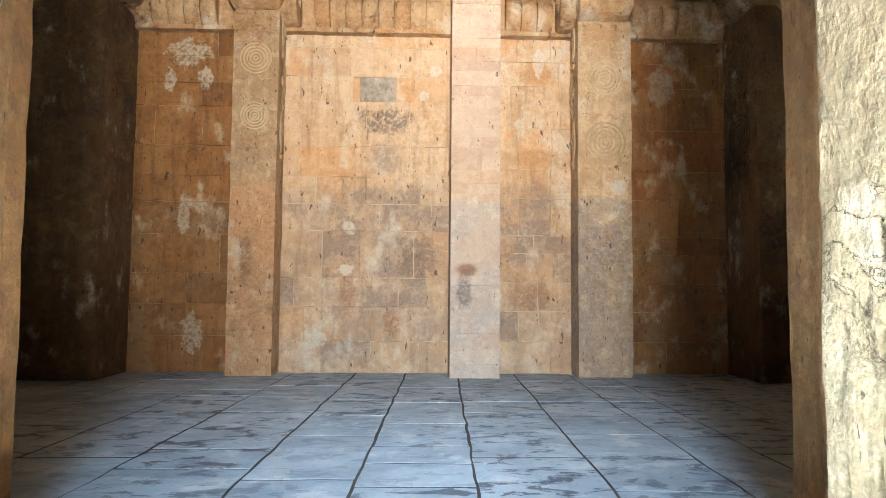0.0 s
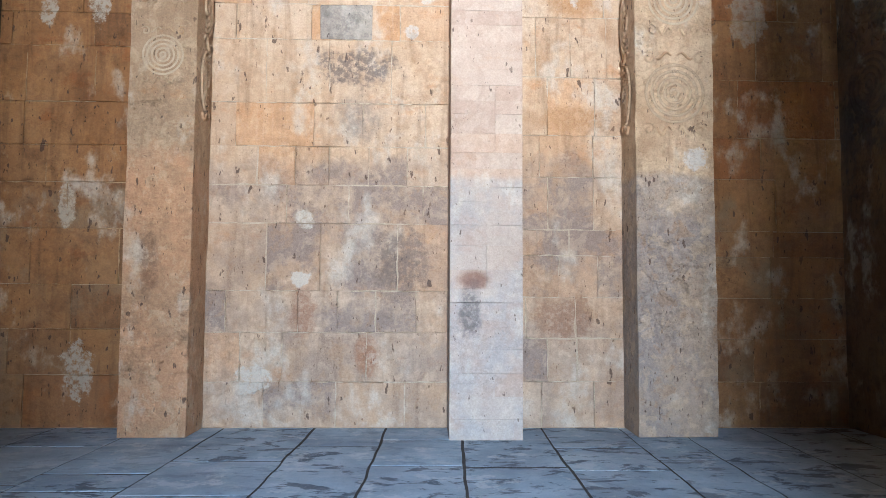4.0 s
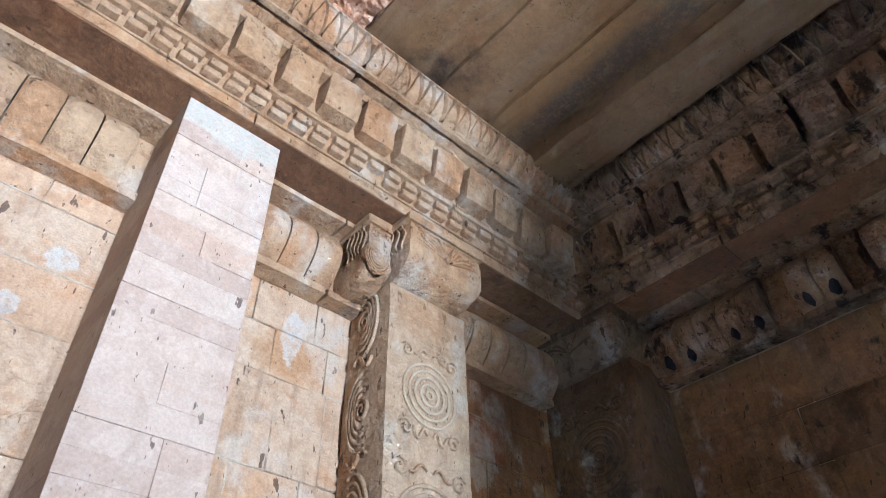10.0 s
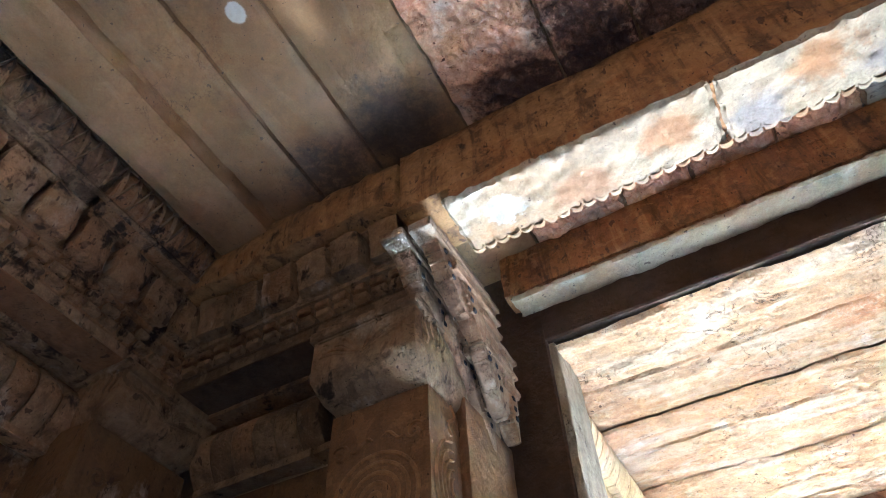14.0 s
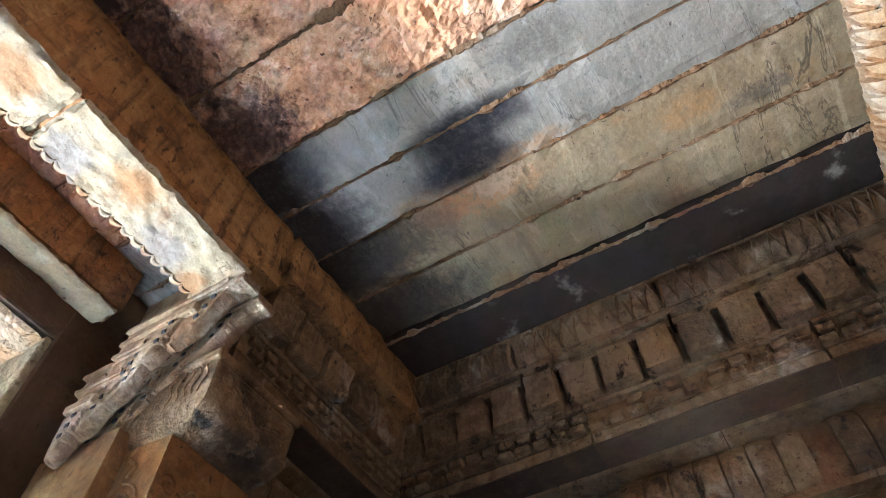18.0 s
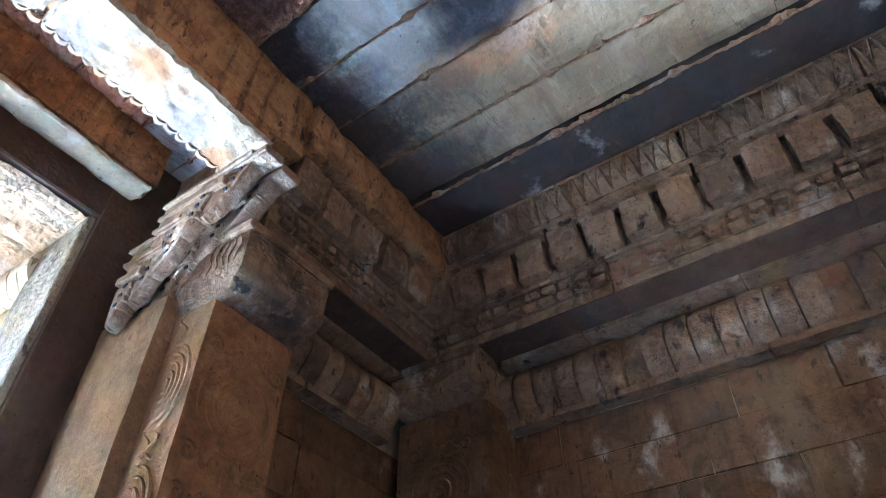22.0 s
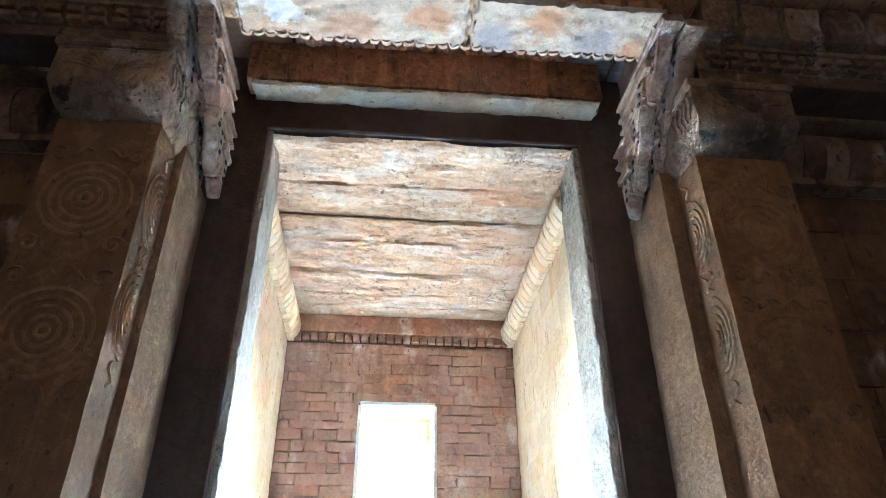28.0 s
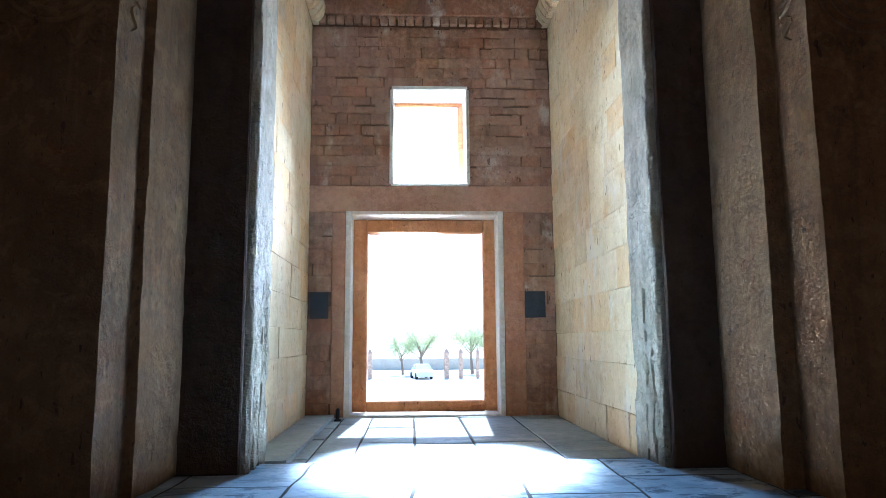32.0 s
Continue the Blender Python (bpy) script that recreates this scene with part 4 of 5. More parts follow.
def side_scrolls(ob, m, at_u, sign, v0, v1, w0, w1, mat):
    """Stacked carved loops on the side face of a pilaster."""
    face = m @ Matrix.Translation((at_u + 0.012 * sign, 0, 0)) @ Matrix(((0, sign, 0, 0), (1, 0, 0, 0), (0, 0, 1, 0), (0, 0, 0, 1)))
    mid, w, turn = (v0 + v1) / 2, w0 + 0.1, 1
    while w + 0.5 < w1:
        for r in (0.235, 0.19, 0.145, 0.105):
            arc = [(mid + turn * (r * 0.8 * math.cos(q) - 0.03), w + 0.42 + r * 1.5 * math.sin(q)) for q in (-1.9 + 0.24 * e for e in range(17))]
            tendril(face, arc, 0.021, mat, ob, "scroll_carving")
        tendril(face, [(x, w + 0.42 + (z - w - 0.42) * 1.2) for x, z in curl(mid - 0.02 * turn, w + 0.42, 0.09, 1.6, 0.6, turn)], 0.022, mat, ob, "scroll_carving")
        tendril(face, [(mid - turn * 0.12 + turn * 0.03 * e, w + 0.02 + 0.06 * math.sin(e * 0.8)) for e in range(9)], 0.024, mat, ob, "scroll_carving")
        w, turn = w + 0.86, -turn


def capital(ob, m, u0, u1, v0, v1, w0, w1, mat, curls=True):
    """A bracket: rolled underside, flat carved face, ribbed flanks and a square abacus."""
    mid, high = (u0 + u1) / 2, w1 - w0

    def shape(p):
        t = (p.z - w0) / high
        swell = math.sin(min(1, t * 3.6) * math.pi / 2)
        return (mid + (p.x - mid) * (0.88 + 0.12 * swell), v0 + (p.y - v0) * (0.68 + 0.32 * swell), p.z)

    rough_box("capital", (u0, v0, w0), (u1, v1, w1 - 0.1), mat, ob, m, 0.06, 0.010, 5.0, shape=shape, seed=u0 * 3)
    box("abacus", (u0 - 0.03, v0, w1 - 0.1), (u1 + 0.03, v1 + 0.03, w1), mat, ob, m, 0.015, 0.008)
    face = m @ Matrix.Translation((0, v1 - 0.004, 0))
    if curls:
        wide = u1 - u0
        tendril(face, [(u0 + 0.05 + (wide - 0.1) * k / 14, w1 - 0.13 + 0.006 * (k % 2)) for k in range(15)], 0.018, mat, ob)
        for s in (-1, 1):
            tendril(face, curl(mid + s * wide * 0.36, w0 + high * 0.66, 0.06, 1.5, 1.0, s), 0.021, mat, ob)
            for k in range(5):
                foot = wide * (0.10 + 0.075 * k)
                leaf = [(mid + s * (0.02 + foot * (q / 9) ** 0.8), w0 + high * (0.42 + (0.34 - 0.05 * k) * math.sin(q / 9 * 1.9))) for q in range(10)]
                tendril(face, leaf, 0.021, mat, ob)
        tendril(face, [(mid + 0.05 * math.cos(q), w0 + high * 0.5 + 0.07 * math.sin(q)) for q in (0, 1.57, 3.14, 4.71, 6.28)], 0.018, mat, ob)
    else:
        for k in range(5):
            r = 0.05 + 0.026 * k
            tendril(face, [(mid - 0.03 + r * 0.85 * math.cos(q), w0 + high * 0.36 + r * 1.2 * math.sin(q)) for q in (0.4 - 0.26 * e for e in range(16))], 0.011, mat, ob)
    for s, at in ((-1, u0), (1, u1)):
        side = m @ Matrix.Translation((at + 0.004 * s, 0, 0)) @ Matrix(((0, s, 0, 0), (1, 0, 0, 0), (0, 0, 1, 0), (0, 0, 0, 1)))
        for k in range(5):
            v = v0 + (v1 - v0) * (0.5 + 0.1 * k)
            tendril(side, [(v + 0.025 * math.sin(q * 0.9 + k), w0 + high * (0.4 + 0.055 * q)) for q in range(9)], 0.013, mat, ob)


def console(ob, m, u, wide, vb, vf, wb, wt, mat, seed, ribs):
    """A hanging console: pointed foot, underside that swings forward, cap block and small cross ribs."""
    high = wt - wb

    def shape(q):
        t = max(0.0, (q.z - wb) / high)
        return (u + (q.x - u) * (0.72 + 0.28 * t), vb + (q.y - vb) * (0.14 + 0.86 * t ** 0.85 + 0.05 * math.sin(t * 6.3)), q.z)

    body = rough_box("console", (u - wide / 2, vb, wb), (u + wide / 2, vf, wt - 0.1), mat, ob, m, 0.055, 0.011, 6.0, seed=seed, shape=shape)
    box("cap_block", (u - wide / 2 - 0.012, vb, wt - 0.1), (u + wide / 2 + 0.012, vf + 0.025, wt), mat, body, m, 0.012, 0.008)
    for k in range(ribs):
        z = wb + high * (0.28 + 0.5 * k / ribs)
        edge = shape(Vector((u, vf, z)))[1]
        box("carved_rib", (u - wide * 0.4, edge - 0.05, z), (u + wide * 0.4, edge + 0.012, z + high * 0.055), mat, body, m, 0.006, 0.006)
    for k in range(3):
        z = wb + high * (0.34 + 0.17 * k)
        edge = shape(Vector((u, vf, z)))[1]
        for e in (-1, 1):
            at = u + e * wide * (0.36 + 0.14 * (z - wb) / high)
            # A solid near-black block paints the shade of a small socket.
            box("socket", (at - 0.012, edge - 0.09, z), (at + 0.012, edge - 0.045, z + 0.04), SOCKET_SHADE, body, m, 0.002)


def bracket(ob, m, u0, u1, v0, v1, w0, w1, mat, seed, rows=3):
    """Rows of paired consoles, each hanging in front of and above the last."""
    state = random.Random(round(seed * 100))
    mid, high, deep = (u0 + u1) / 2, w1 - w0, v1 - v0
    for k in range(rows):
        t = k / max(1, rows - 1)
        for u, wide in ((mid - (u1 - u0) * 0.26, (u1 - u0) * 0.44), (mid + (u1 - u0) * 0.26, (u1 - u0) * 0.42)):
            lift = state.uniform(-0.07, 0.07)
            console(ob, m, u + state.uniform(-0.015, 0.015), wide * state.uniform(0.85, 1.05), v0 + deep * (0.05 + 0.36 * t), v0 + deep * (0.36 + 0.62 * t) + state.uniform(-0.05, 0.04),
                    w0 + high * 0.36 * t + lift, w0 + high * (0.58 + 0.42 * t) + (lift * 0.4 if t < 1 else 0.0), mat, seed + k + u, state.choice((0, 2, 4)))
        rough_box("shelf", (u0 - 0.01, v0, w0 + high * (0.58 + 0.42 * t) - 0.06), (u1 + 0.01, v0 + deep * (0.30 + 0.60 * t), w0 + high * (0.58 + 0.42 * t) - 0.004), mat, ob, m, 0.08, 0.008, 5.0, seed=seed - k)
    rough_box("core", (u0 + 0.03, v0, w0 + high * 0.3), (u1 - 0.03, v0 + deep * 0.28, w1 - 0.02), mat, ob, m, 0.1, 0.012, 4.0, seed=seed)


def half_rings(ob, m, at_u, sign, v, w, radius, mat):
    """Nested half rings carved on the side face of a doorway pilaster."""
    face = m @ Matrix.Translation((at_u + 0.010 * sign, 0, 0)) @ Matrix(((0, sign, 0, 0), (1, 0, 0, 0), (0, 0, 1, 0), (0, 0, 0, 1)))
    for r in (1.0, 0.78, 0.57, 0.37, 0.18):
        arc = [(v + radius * r * math.cos(q), w + radius * 1.45 * r * math.sin(q)) for q in (-1.55 + 0.172 * e for e in range(19))]
        tendril(face, arc, 0.019, mat, ob, "ring_carving")
    tendril(face, [(v + 0.06 * math.sin(q * 0.8), w + radius * 1.7 + 0.035 * q) for q in range(9)], 0.017, mat, ob, "ring_carving")
    tendril(face, [(v + 0.10 + 0.05 * math.sin(q), w - radius * 1.6 - 0.03 * q) for q in range(8)], 0.017, mat, ob, "ring_carving")


p = pilaster("pilaster", BACK, -2.39, -1.64, 0.575, 6.0, SHAFT_RED, "tall ochre stone pilaster with carved ring discs", ((5.18, 0.25), (4.22, 0.22)))
side_scrolls(p, BACK, -1.64, 1, 0.05, 0.5, 3.5, 5.9, SHAFT_RED)
capital(p, BACK, -2.45, -1.58, 0.0, 0.86, 6.0, 6.57, CARVED)
capital(p, BACK, -1.66, -1.36, 0.0, 0.6, 5.85, 6.57, CARVED, False)
p = pilaster("pilaster", BACK, 3.3, 4.21, 0.575, 5.93, SHAFT, "tall cream stone pilaster with carved ring discs, grey at its foot", ((4.96, 0.28), (3.87, 0.33)))
side_scrolls(p, BACK, 3.3, -1, 0.05, 0.5, 3.4, 5.8, SHAFT)
capital(p, BACK, 3.28, 4.18, 0.0, 0.86, 5.93, 6.55, CARVED)
capital(p, BACK, 3.02, 3.3, 0.0, 0.6, 5.85, 6.55, CARVED, False)
pillar = empty("support_pillar", "pale pink coursed repair pillar built against the wall", "pillar")
random.seed(5)
cs = courses(0, 6.57, 0.21, 0.3)
for w0, w1 in zip(cs, cs[1:]):
    cut = random.choice((None, None, 0.35, 0.62, 0.5))
    for a, b in (((1.2, 2.0),) if cut is None else ((1.2, 1.2 + 0.8 * cut), (1.2 + 0.8 * cut, 2.0))):
        box("stone_block", (a + 0.0005, 0.0, w0 + 0.0005), (b - 0.0005, 0.69 + random.uniform(-0.004, 0.004), w1 - 0.0005), REPAIR, pillar, BACK, 0.0025, 0.001)

for m in (RIGHT, LEFT):
    for y0, y1 in ((10.75, 11.94), (4.4, 5.55)):
        deep = 1.23 if m is LEFT and y0 > 8 else 0.64
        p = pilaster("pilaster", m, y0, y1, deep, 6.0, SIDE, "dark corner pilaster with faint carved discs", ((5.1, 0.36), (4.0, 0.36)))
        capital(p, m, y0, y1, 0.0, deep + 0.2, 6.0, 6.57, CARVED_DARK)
for u0, u1, s in ((-2.72, -1.81, 1), (3.13, 4.04, -1)):
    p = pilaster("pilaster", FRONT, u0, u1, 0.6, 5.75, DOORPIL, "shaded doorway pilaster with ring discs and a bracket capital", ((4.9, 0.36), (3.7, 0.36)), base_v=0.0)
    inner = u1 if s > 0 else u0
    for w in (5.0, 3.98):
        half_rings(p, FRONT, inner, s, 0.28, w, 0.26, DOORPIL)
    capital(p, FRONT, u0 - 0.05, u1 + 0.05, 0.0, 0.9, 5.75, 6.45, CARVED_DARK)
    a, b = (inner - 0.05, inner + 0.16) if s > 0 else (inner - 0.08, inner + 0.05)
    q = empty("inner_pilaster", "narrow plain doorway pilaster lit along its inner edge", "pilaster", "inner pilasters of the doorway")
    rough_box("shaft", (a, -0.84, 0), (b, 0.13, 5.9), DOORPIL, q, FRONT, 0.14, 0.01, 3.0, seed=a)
    o, i = (inner - 0.07, inner + 0.36) if s > 0 else (inner - 0.36, inner + 0.07)
    bracket(q, FRONT, o, i, -0.45, 0.50, 5.70, 6.55, BRACKET, 20 + a)
    bracket(q, FRONT, o - 0.03, i + 0.03, -0.1, 1.24, 6.12, 6.93, BRACKET, 20 + b)

# ---- cornices ----


def zigzag(ob, m, u0, u1, w0, w1, pitch, profile, mat):
    """Raised chevrons that run along a roll, whose swell profile(w) gives."""
    verts, faces = [], []
    n = max(2, round((u1 - u0) / pitch)) * 2
    for i in range(n):
        ends = [(u0 + (u1 - u0) * (i + e) / n, w0 if (i + e) % 2 == 0 else w1) for e in (0, 1)]
        wide = 0.02 + 0.006 * noise.noise(Vector((u0 + i, w0, 2)))
        k = len(verts)
        for q in range(5):
            u = ends[0][0] + (ends[1][0] - ends[0][0]) * q / 4
            w = ends[0][1] + (ends[1][1] - ends[0][1]) * q / 4
            v = profile(w) + 0.004 * noise.noise(Vector((u * 9, w * 9, 1)))
            verts += [m @ Vector(p) for p in ((u - wide, v - 0.03, w), (u, v + 0.035, w), (u + wide, v - 0.03, w))]
        for q in range(4):
            for e in (0, 1):
                a = k + q * 3 + e
                f = (a, a + 1, a + 4, a + 3)
                faces.append(f if ends[0][1] < ends[1][1] else tuple(reversed(f)))
    for w in (w0 - 0.03, w1 + 0.03):
        k = len(verts)
        for u in (u0 + 0.003, u1 - 0.003):
            verts += [m @ Vector((u, profile(w) + d, w + e)) for d, e in ((-0.03, -0.025), (0.022, -0.012), (0.022, 0.012), (-0.03, 0.025))]
        faces += [(k + e, k + e + 4, k + e + 5, k + e + 1) for e in range(3)]
    return put_mesh("chevron_band", verts, flip(faces, m), mat, ob)


def cornice(name, m, u0, u1, mat, label, breaks=(), single=False, crown=1.3):
    """Roll moulding, architrave with two rows of dentils, square blocks and a chevron roll."""
    ob = empty(name, label, "cornice", "cornices of the chamber")

    def runs(step):
        n = max(1, round((u1 - u0) / step))
        return [(u0 + (u1 - u0) * i / n, u0 + (u1 - u0) * (i + 1) / n) for i in range(n)]

    def clear(a, b):
        return not any(a < q and b > p for p, q in breaks)

    for a, b in runs(1.6):
        rough_box("fillet", (a + 0.003, 0.0, 5.79), (b - 0.003, 0.2, 5.88), mat, ob, m, 0.16, 0.01, 4.0, seed=a)
        rough_box("upper_fillet", (a + 0.003, 0.0, 6.5), (b - 0.003, 0.39, 6.568), mat, ob, m, 0.2, 0.006, 4.0, seed=a)
    for a, b in runs(0.25 if mat is not CARVED else 0.27):
        if not clear(a, b) or (mat in (CARVED_DARK, SMOKED) and random.random() < 0.16):
            continue
        verts, faces, nu, nw = [], [], 6, 9
        for i in range(nu + 1):
            for j in range(nw + 1):
                s, t = i / nu, j / nw
                ang = t * math.pi * 0.86
                bulge = 1 - 0.16 * abs(2 * s - 1) ** 4
                v = 0.1 + 0.27 * math.sin(ang + 0.25) * bulge + noise.noise(Vector((a + s, t * 2, 4))) * 0.015
                verts.append(m @ Vector((a + 0.006 + (b - a - 0.012) * s, max(v, 0.02), 5.88 + 0.62 * t)))
        for i in range(nu):
            for j in range(nw):
                k = i * (nw + 1) + j
                faces.append((k, k + nw + 1, k + nw + 2, k + 1))
        for i in (0, nu):
            base = len(verts)
            verts += [m @ Vector((a + 0.006 + (b - a - 0.012) * i / nu, 0.0, w)) for w in (6.5, 5.88)]
            cap = tuple(i * (nw + 1) + j for j in range(nw + 1)) + (base, base + 1)
            faces.append(cap if i == 0 else tuple(reversed(cap)))
        put_mesh("roll_segment", verts, flip(faces, m), mat, ob, smooth=True)
        if mat is SMOKED and random.random() < 0.45:
            # Solid block, nearly flush; its black colour plays the shade in a hollow.
            box("hollow", ((a + b) / 2 - 0.045, 0.1, 5.90), ((a + b) / 2 + 0.04, 0.30, 6.08), SOCKET_SHADE, ob, m, 0.03, 0.012)
    box("roll_core", (u0, 0, 5.88), (u1, 0.1, 6.5), mat, ob, m, 0.004)
    for a, b in runs(2.1):
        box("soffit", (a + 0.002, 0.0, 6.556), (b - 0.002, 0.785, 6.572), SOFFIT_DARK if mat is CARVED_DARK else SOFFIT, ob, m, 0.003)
        rough_box("architrave", (a + 0.003, 0.0, 6.573), (b - 0.003, 0.79, 6.7), mat, ob, m, 0.14, 0.007, 3.0, seed=a + 1)
        box("architrave_band", (a + 0.002, 0.0, 6.702), (b - 0.002, 0.80, 6.98), mat, ob, m, 0.006)
        rough_box("shelf", (a + 0.003, 0.0, 6.93), (b - 0.003, 0.89, 7.0), mat, ob, m, 0.14, 0.010, 4.0, seed=a + 2)
    for row, (w0, w1) in enumerate(((6.715, 6.785), (6.835, 6.915))):
        n = int((u1 - u0) / 0.2)
        allv, allf = [], []
        for i in range(n):
            a = u0 + 0.05 + i * 0.2 + (0.03 if row else 0)
            if a + 0.14 > u1 or random.random() < 0.05:
                continue
            v, f = chamfer_box((a, 0.78, w0), (a + 0.15, 0.872, w1), 0.008, 0.004)
            v = [m @ Vector(q) for q in v]
            if single:
                k = len(allv)
                allv += v
                allf += [tuple(x + k for x in g) for g in flip(f, m)]
            else:
                put_mesh("dentil", v, flip(f, m), CARVED_FINE if mat is CARVED else mat, ob)
        if allv:
            tagged(put_mesh("dentil_row", allv, allf, mat, ob), kind="stuff")
    for i, (a, b) in enumerate(runs(0.43)):
        g = 0.018 + random.uniform(0, 0.014)
        d = 1.1 + random.uniform(-0.03, 0.03)
        lean = random.uniform(-0.01, 0.01)

        def shape(q, a=a, b=b, d=d):
            t = (q.z - 7.0) / 0.42
            return (q.x, q.y * (0.93 + 0.07 * t) if q.y > 0.5 else q.y, q.z)

        rough_box("block", (a + g, 0.0, 7.0 + lean), (b - g, d, 7.42 + lean), mat, ob, m, 0.11, 0.016, 4.0, seed=i * 1.7 + u0, shape=shape)
    box("block_backing", (u0, 0, 7.0), (u1, 0.88, 7.44), mat, ob, m, 0.004)
    for a, b in runs(1.9):
        rough_box("band", (a + 0.003, 0, 7.42), (b - 0.003, 1.02, 7.54), mat, ob, m, 0.12, 0.012, 4.0, seed=a + 4)
        rough_box("top_roll", (a + 0.003, 0, 7.54), (b - 0.003, crown, ZC - 0.02), mat, ob, m, 0.11, 0.02, 3.0, seed=a + 5,
                  shape=lambda q: (q.x, q.y * (0.82 + 0.2 * max(0.0, math.sin(math.pi * (q.z - 7.54) / 0.62)) ** 0.7) if q.y > 0.6 else q.y, q.z))
    for a, b in runs(1.0):
        zigzag(ob, m, a, b, 7.62, 7.94, 0.15, lambda w: crown * (0.82 + 0.2 * max(0.0, math.sin(math.pi * (w - 7.54) / 0.62)) ** 0.7), mat)
    return ob


random.seed(11)
cornice("cornice", BACK, XL + 0.7, XR - 0.7, CARVED, "ornate carved stone cornice with dentils, blocks and chevrons, lime-streaked", ((1.15, 2.05), (-2.5, -1.4), (3.0, 4.25)))
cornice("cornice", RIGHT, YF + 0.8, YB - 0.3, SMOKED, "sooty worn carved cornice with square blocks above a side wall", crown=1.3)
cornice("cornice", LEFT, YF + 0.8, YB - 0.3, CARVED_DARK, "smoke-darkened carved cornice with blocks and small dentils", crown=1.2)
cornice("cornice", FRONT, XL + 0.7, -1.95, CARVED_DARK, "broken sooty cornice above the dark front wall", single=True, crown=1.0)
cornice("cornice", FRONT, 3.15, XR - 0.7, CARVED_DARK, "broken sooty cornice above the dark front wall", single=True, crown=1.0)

# ---- entrance door frame, window, niches ----
entry = empty("door_2", "open orange-brown stone door frame full of daylight", "doorway", kind="structure")
box("frame_post", (DX0, -0.70, -0.05), (-0.135, -0.42, DZ - 0.05), FRAME, entry, ENTRY, 0.02, 0.006)
box("frame_post", (1.84, -0.70, -0.05), (DX1, -0.42, DZ - 0.05), FRAME, entry, ENTRY, 0.02, 0.006)
box("frame_head", (-0.135, -0.70, 2.94), (1.84, -0.42, DZ - 0.05), FRAME, entry, ENTRY, 0.02, 0.006)
box("sill", (-0.135, -0.70, -0.05), (1.84, -0.42, 0.12), FRAME, entry, ENTRY, 0.02, 0.006)
box("reveal", (DX0 - 0.06, -0.72, -0.1), (DX0 + 0.03, 0.016, DZ + 0.02), SUNPALE, entry, ENTRY, 0.01, 0.006)
box("reveal", (DX1 - 0.03, -0.72, -0.1), (DX1 + 0.06, 0.016, DZ + 0.02), SUNPALE, entry, ENTRY, 0.01, 0.006)
box("reveal_head", (DX0 + 0.03, -0.72, DZ - 0.05), (DX1 - 0.03, 0.014, DZ + 0.02), SUNPALE, entry, ENTRY, 0.01, 0.006)
box("threshold", (DX0 + 0.03, -0.42, -0.12), (DX1 - 0.03, 0.05, -0.05), SUNPALE, entry, ENTRY, 0.01, 0.006)
window = empty("window_1", "square open window with a thin pale frame full of daylight", "window", kind="structure")
box("frame_head", (WX0, -0.74, WZ1 - 0.07), (WX1, -0.68, WZ1 - 0.002), FRAME, window, ENTRY, 0.008, 0.004)
box("frame_post", (WX0 + 0.002, -0.74, WZ0), (WX0 + 0.1, -0.68, WZ1 - 0.07), FRAME, window, ENTRY, 0.008, 0.004)
box("reveal_head", (WX0 - 0.02, -0.68, WZ1 - 0.012), (WX1 + 0.02, 0.012, WZ1 + 0.05), SUNPALE, window, ENTRY, 0.01, 0.004)
for a, b in ((WX0 - 0.05, WX0 + 0.012), (WX1 - 0.012, WX1 + 0.05)):
    box("reveal", (a, -0.68, WZ0), (b, 0.012, WZ1 - 0.014), SUNPALE, window, ENTRY, 0.01, 0.004)
box("sill", (WX0 - 0.02, -0.68, WZ0 - 0.03), (WX1 + 0.02, 0.02, WZ0 + 0.02), SUNPALE, window, ENTRY, 0.01, 0.004)
pebble = rough_box("loose_stone", (1.16, PY - 0.2, WZ0 + 0.018), (1.27, PY - 0.1, WZ0 + 0.09), BRICK, None, ID, 0.03, 0.012, 12.0)
tagged(pebble, "small dark loose stone lying on the window sill", "stone")
for a, b, c, d in NICHES:
    n = empty("wall_niche", "small square dark socket in the brick wall", "niche", "sockets beside the entrance door")
    # Near-black sheet in a shallow recess, painting the shade of a deep one.
    box("back", (a, -0.02, c), (b, -0.012, d), SOCKET_SHADE, n, ENTRY, 0.001)

ledge = rough_box("ledge", (2.3, PY + 0.01, -0.10), (PX1 - 0.01, 2.45, -0.03), PFLOOR, None, ID, 0.12, 0.008, 3.0)
tagged(ledge, "low pale stone ledge along the passage wall", "ledge")
peg = empty("iron_peg", "short black iron peg standing on the passage floor", "peg")
box("base", (2.16, -1.36, -0.1), (2.26, -1.24, -0.06), plain("black_iron", (0.02, 0.02, 0.02), 0.5, 0.6), peg, c=0.01)
box("shank", (2.18, -1.34, -0.06), (2.24, -1.26, 0.10), plain("black_iron_shank", (0.02, 0.02, 0.02), 0.5, 0.6), peg, c=0.015)

# ---- passage cornice rolls ----
for m in (PWEST, PEAST):
    ob = empty("passage_cornice", "rounded ribbed stone moulding under the passage ceiling", "cornice", "passage mouldings")
    for i in range(23):
        a = PY + 0.02 + i * 0.187
        rough_box("roll_segment", (a, 0.0, 6.42), (a + 0.18, 0.22, 6.9), PASSAGE, ob, m, 0.09, 0.008, 4.0, seed=i,
                  shape=lambda q: (q.x, q.y * (0.45 + 0.6 * math.sin(math.pi * min(1, max(0, (q.z - 6.42) / 0.48)) * 0.9 + 0.1)), q.z))

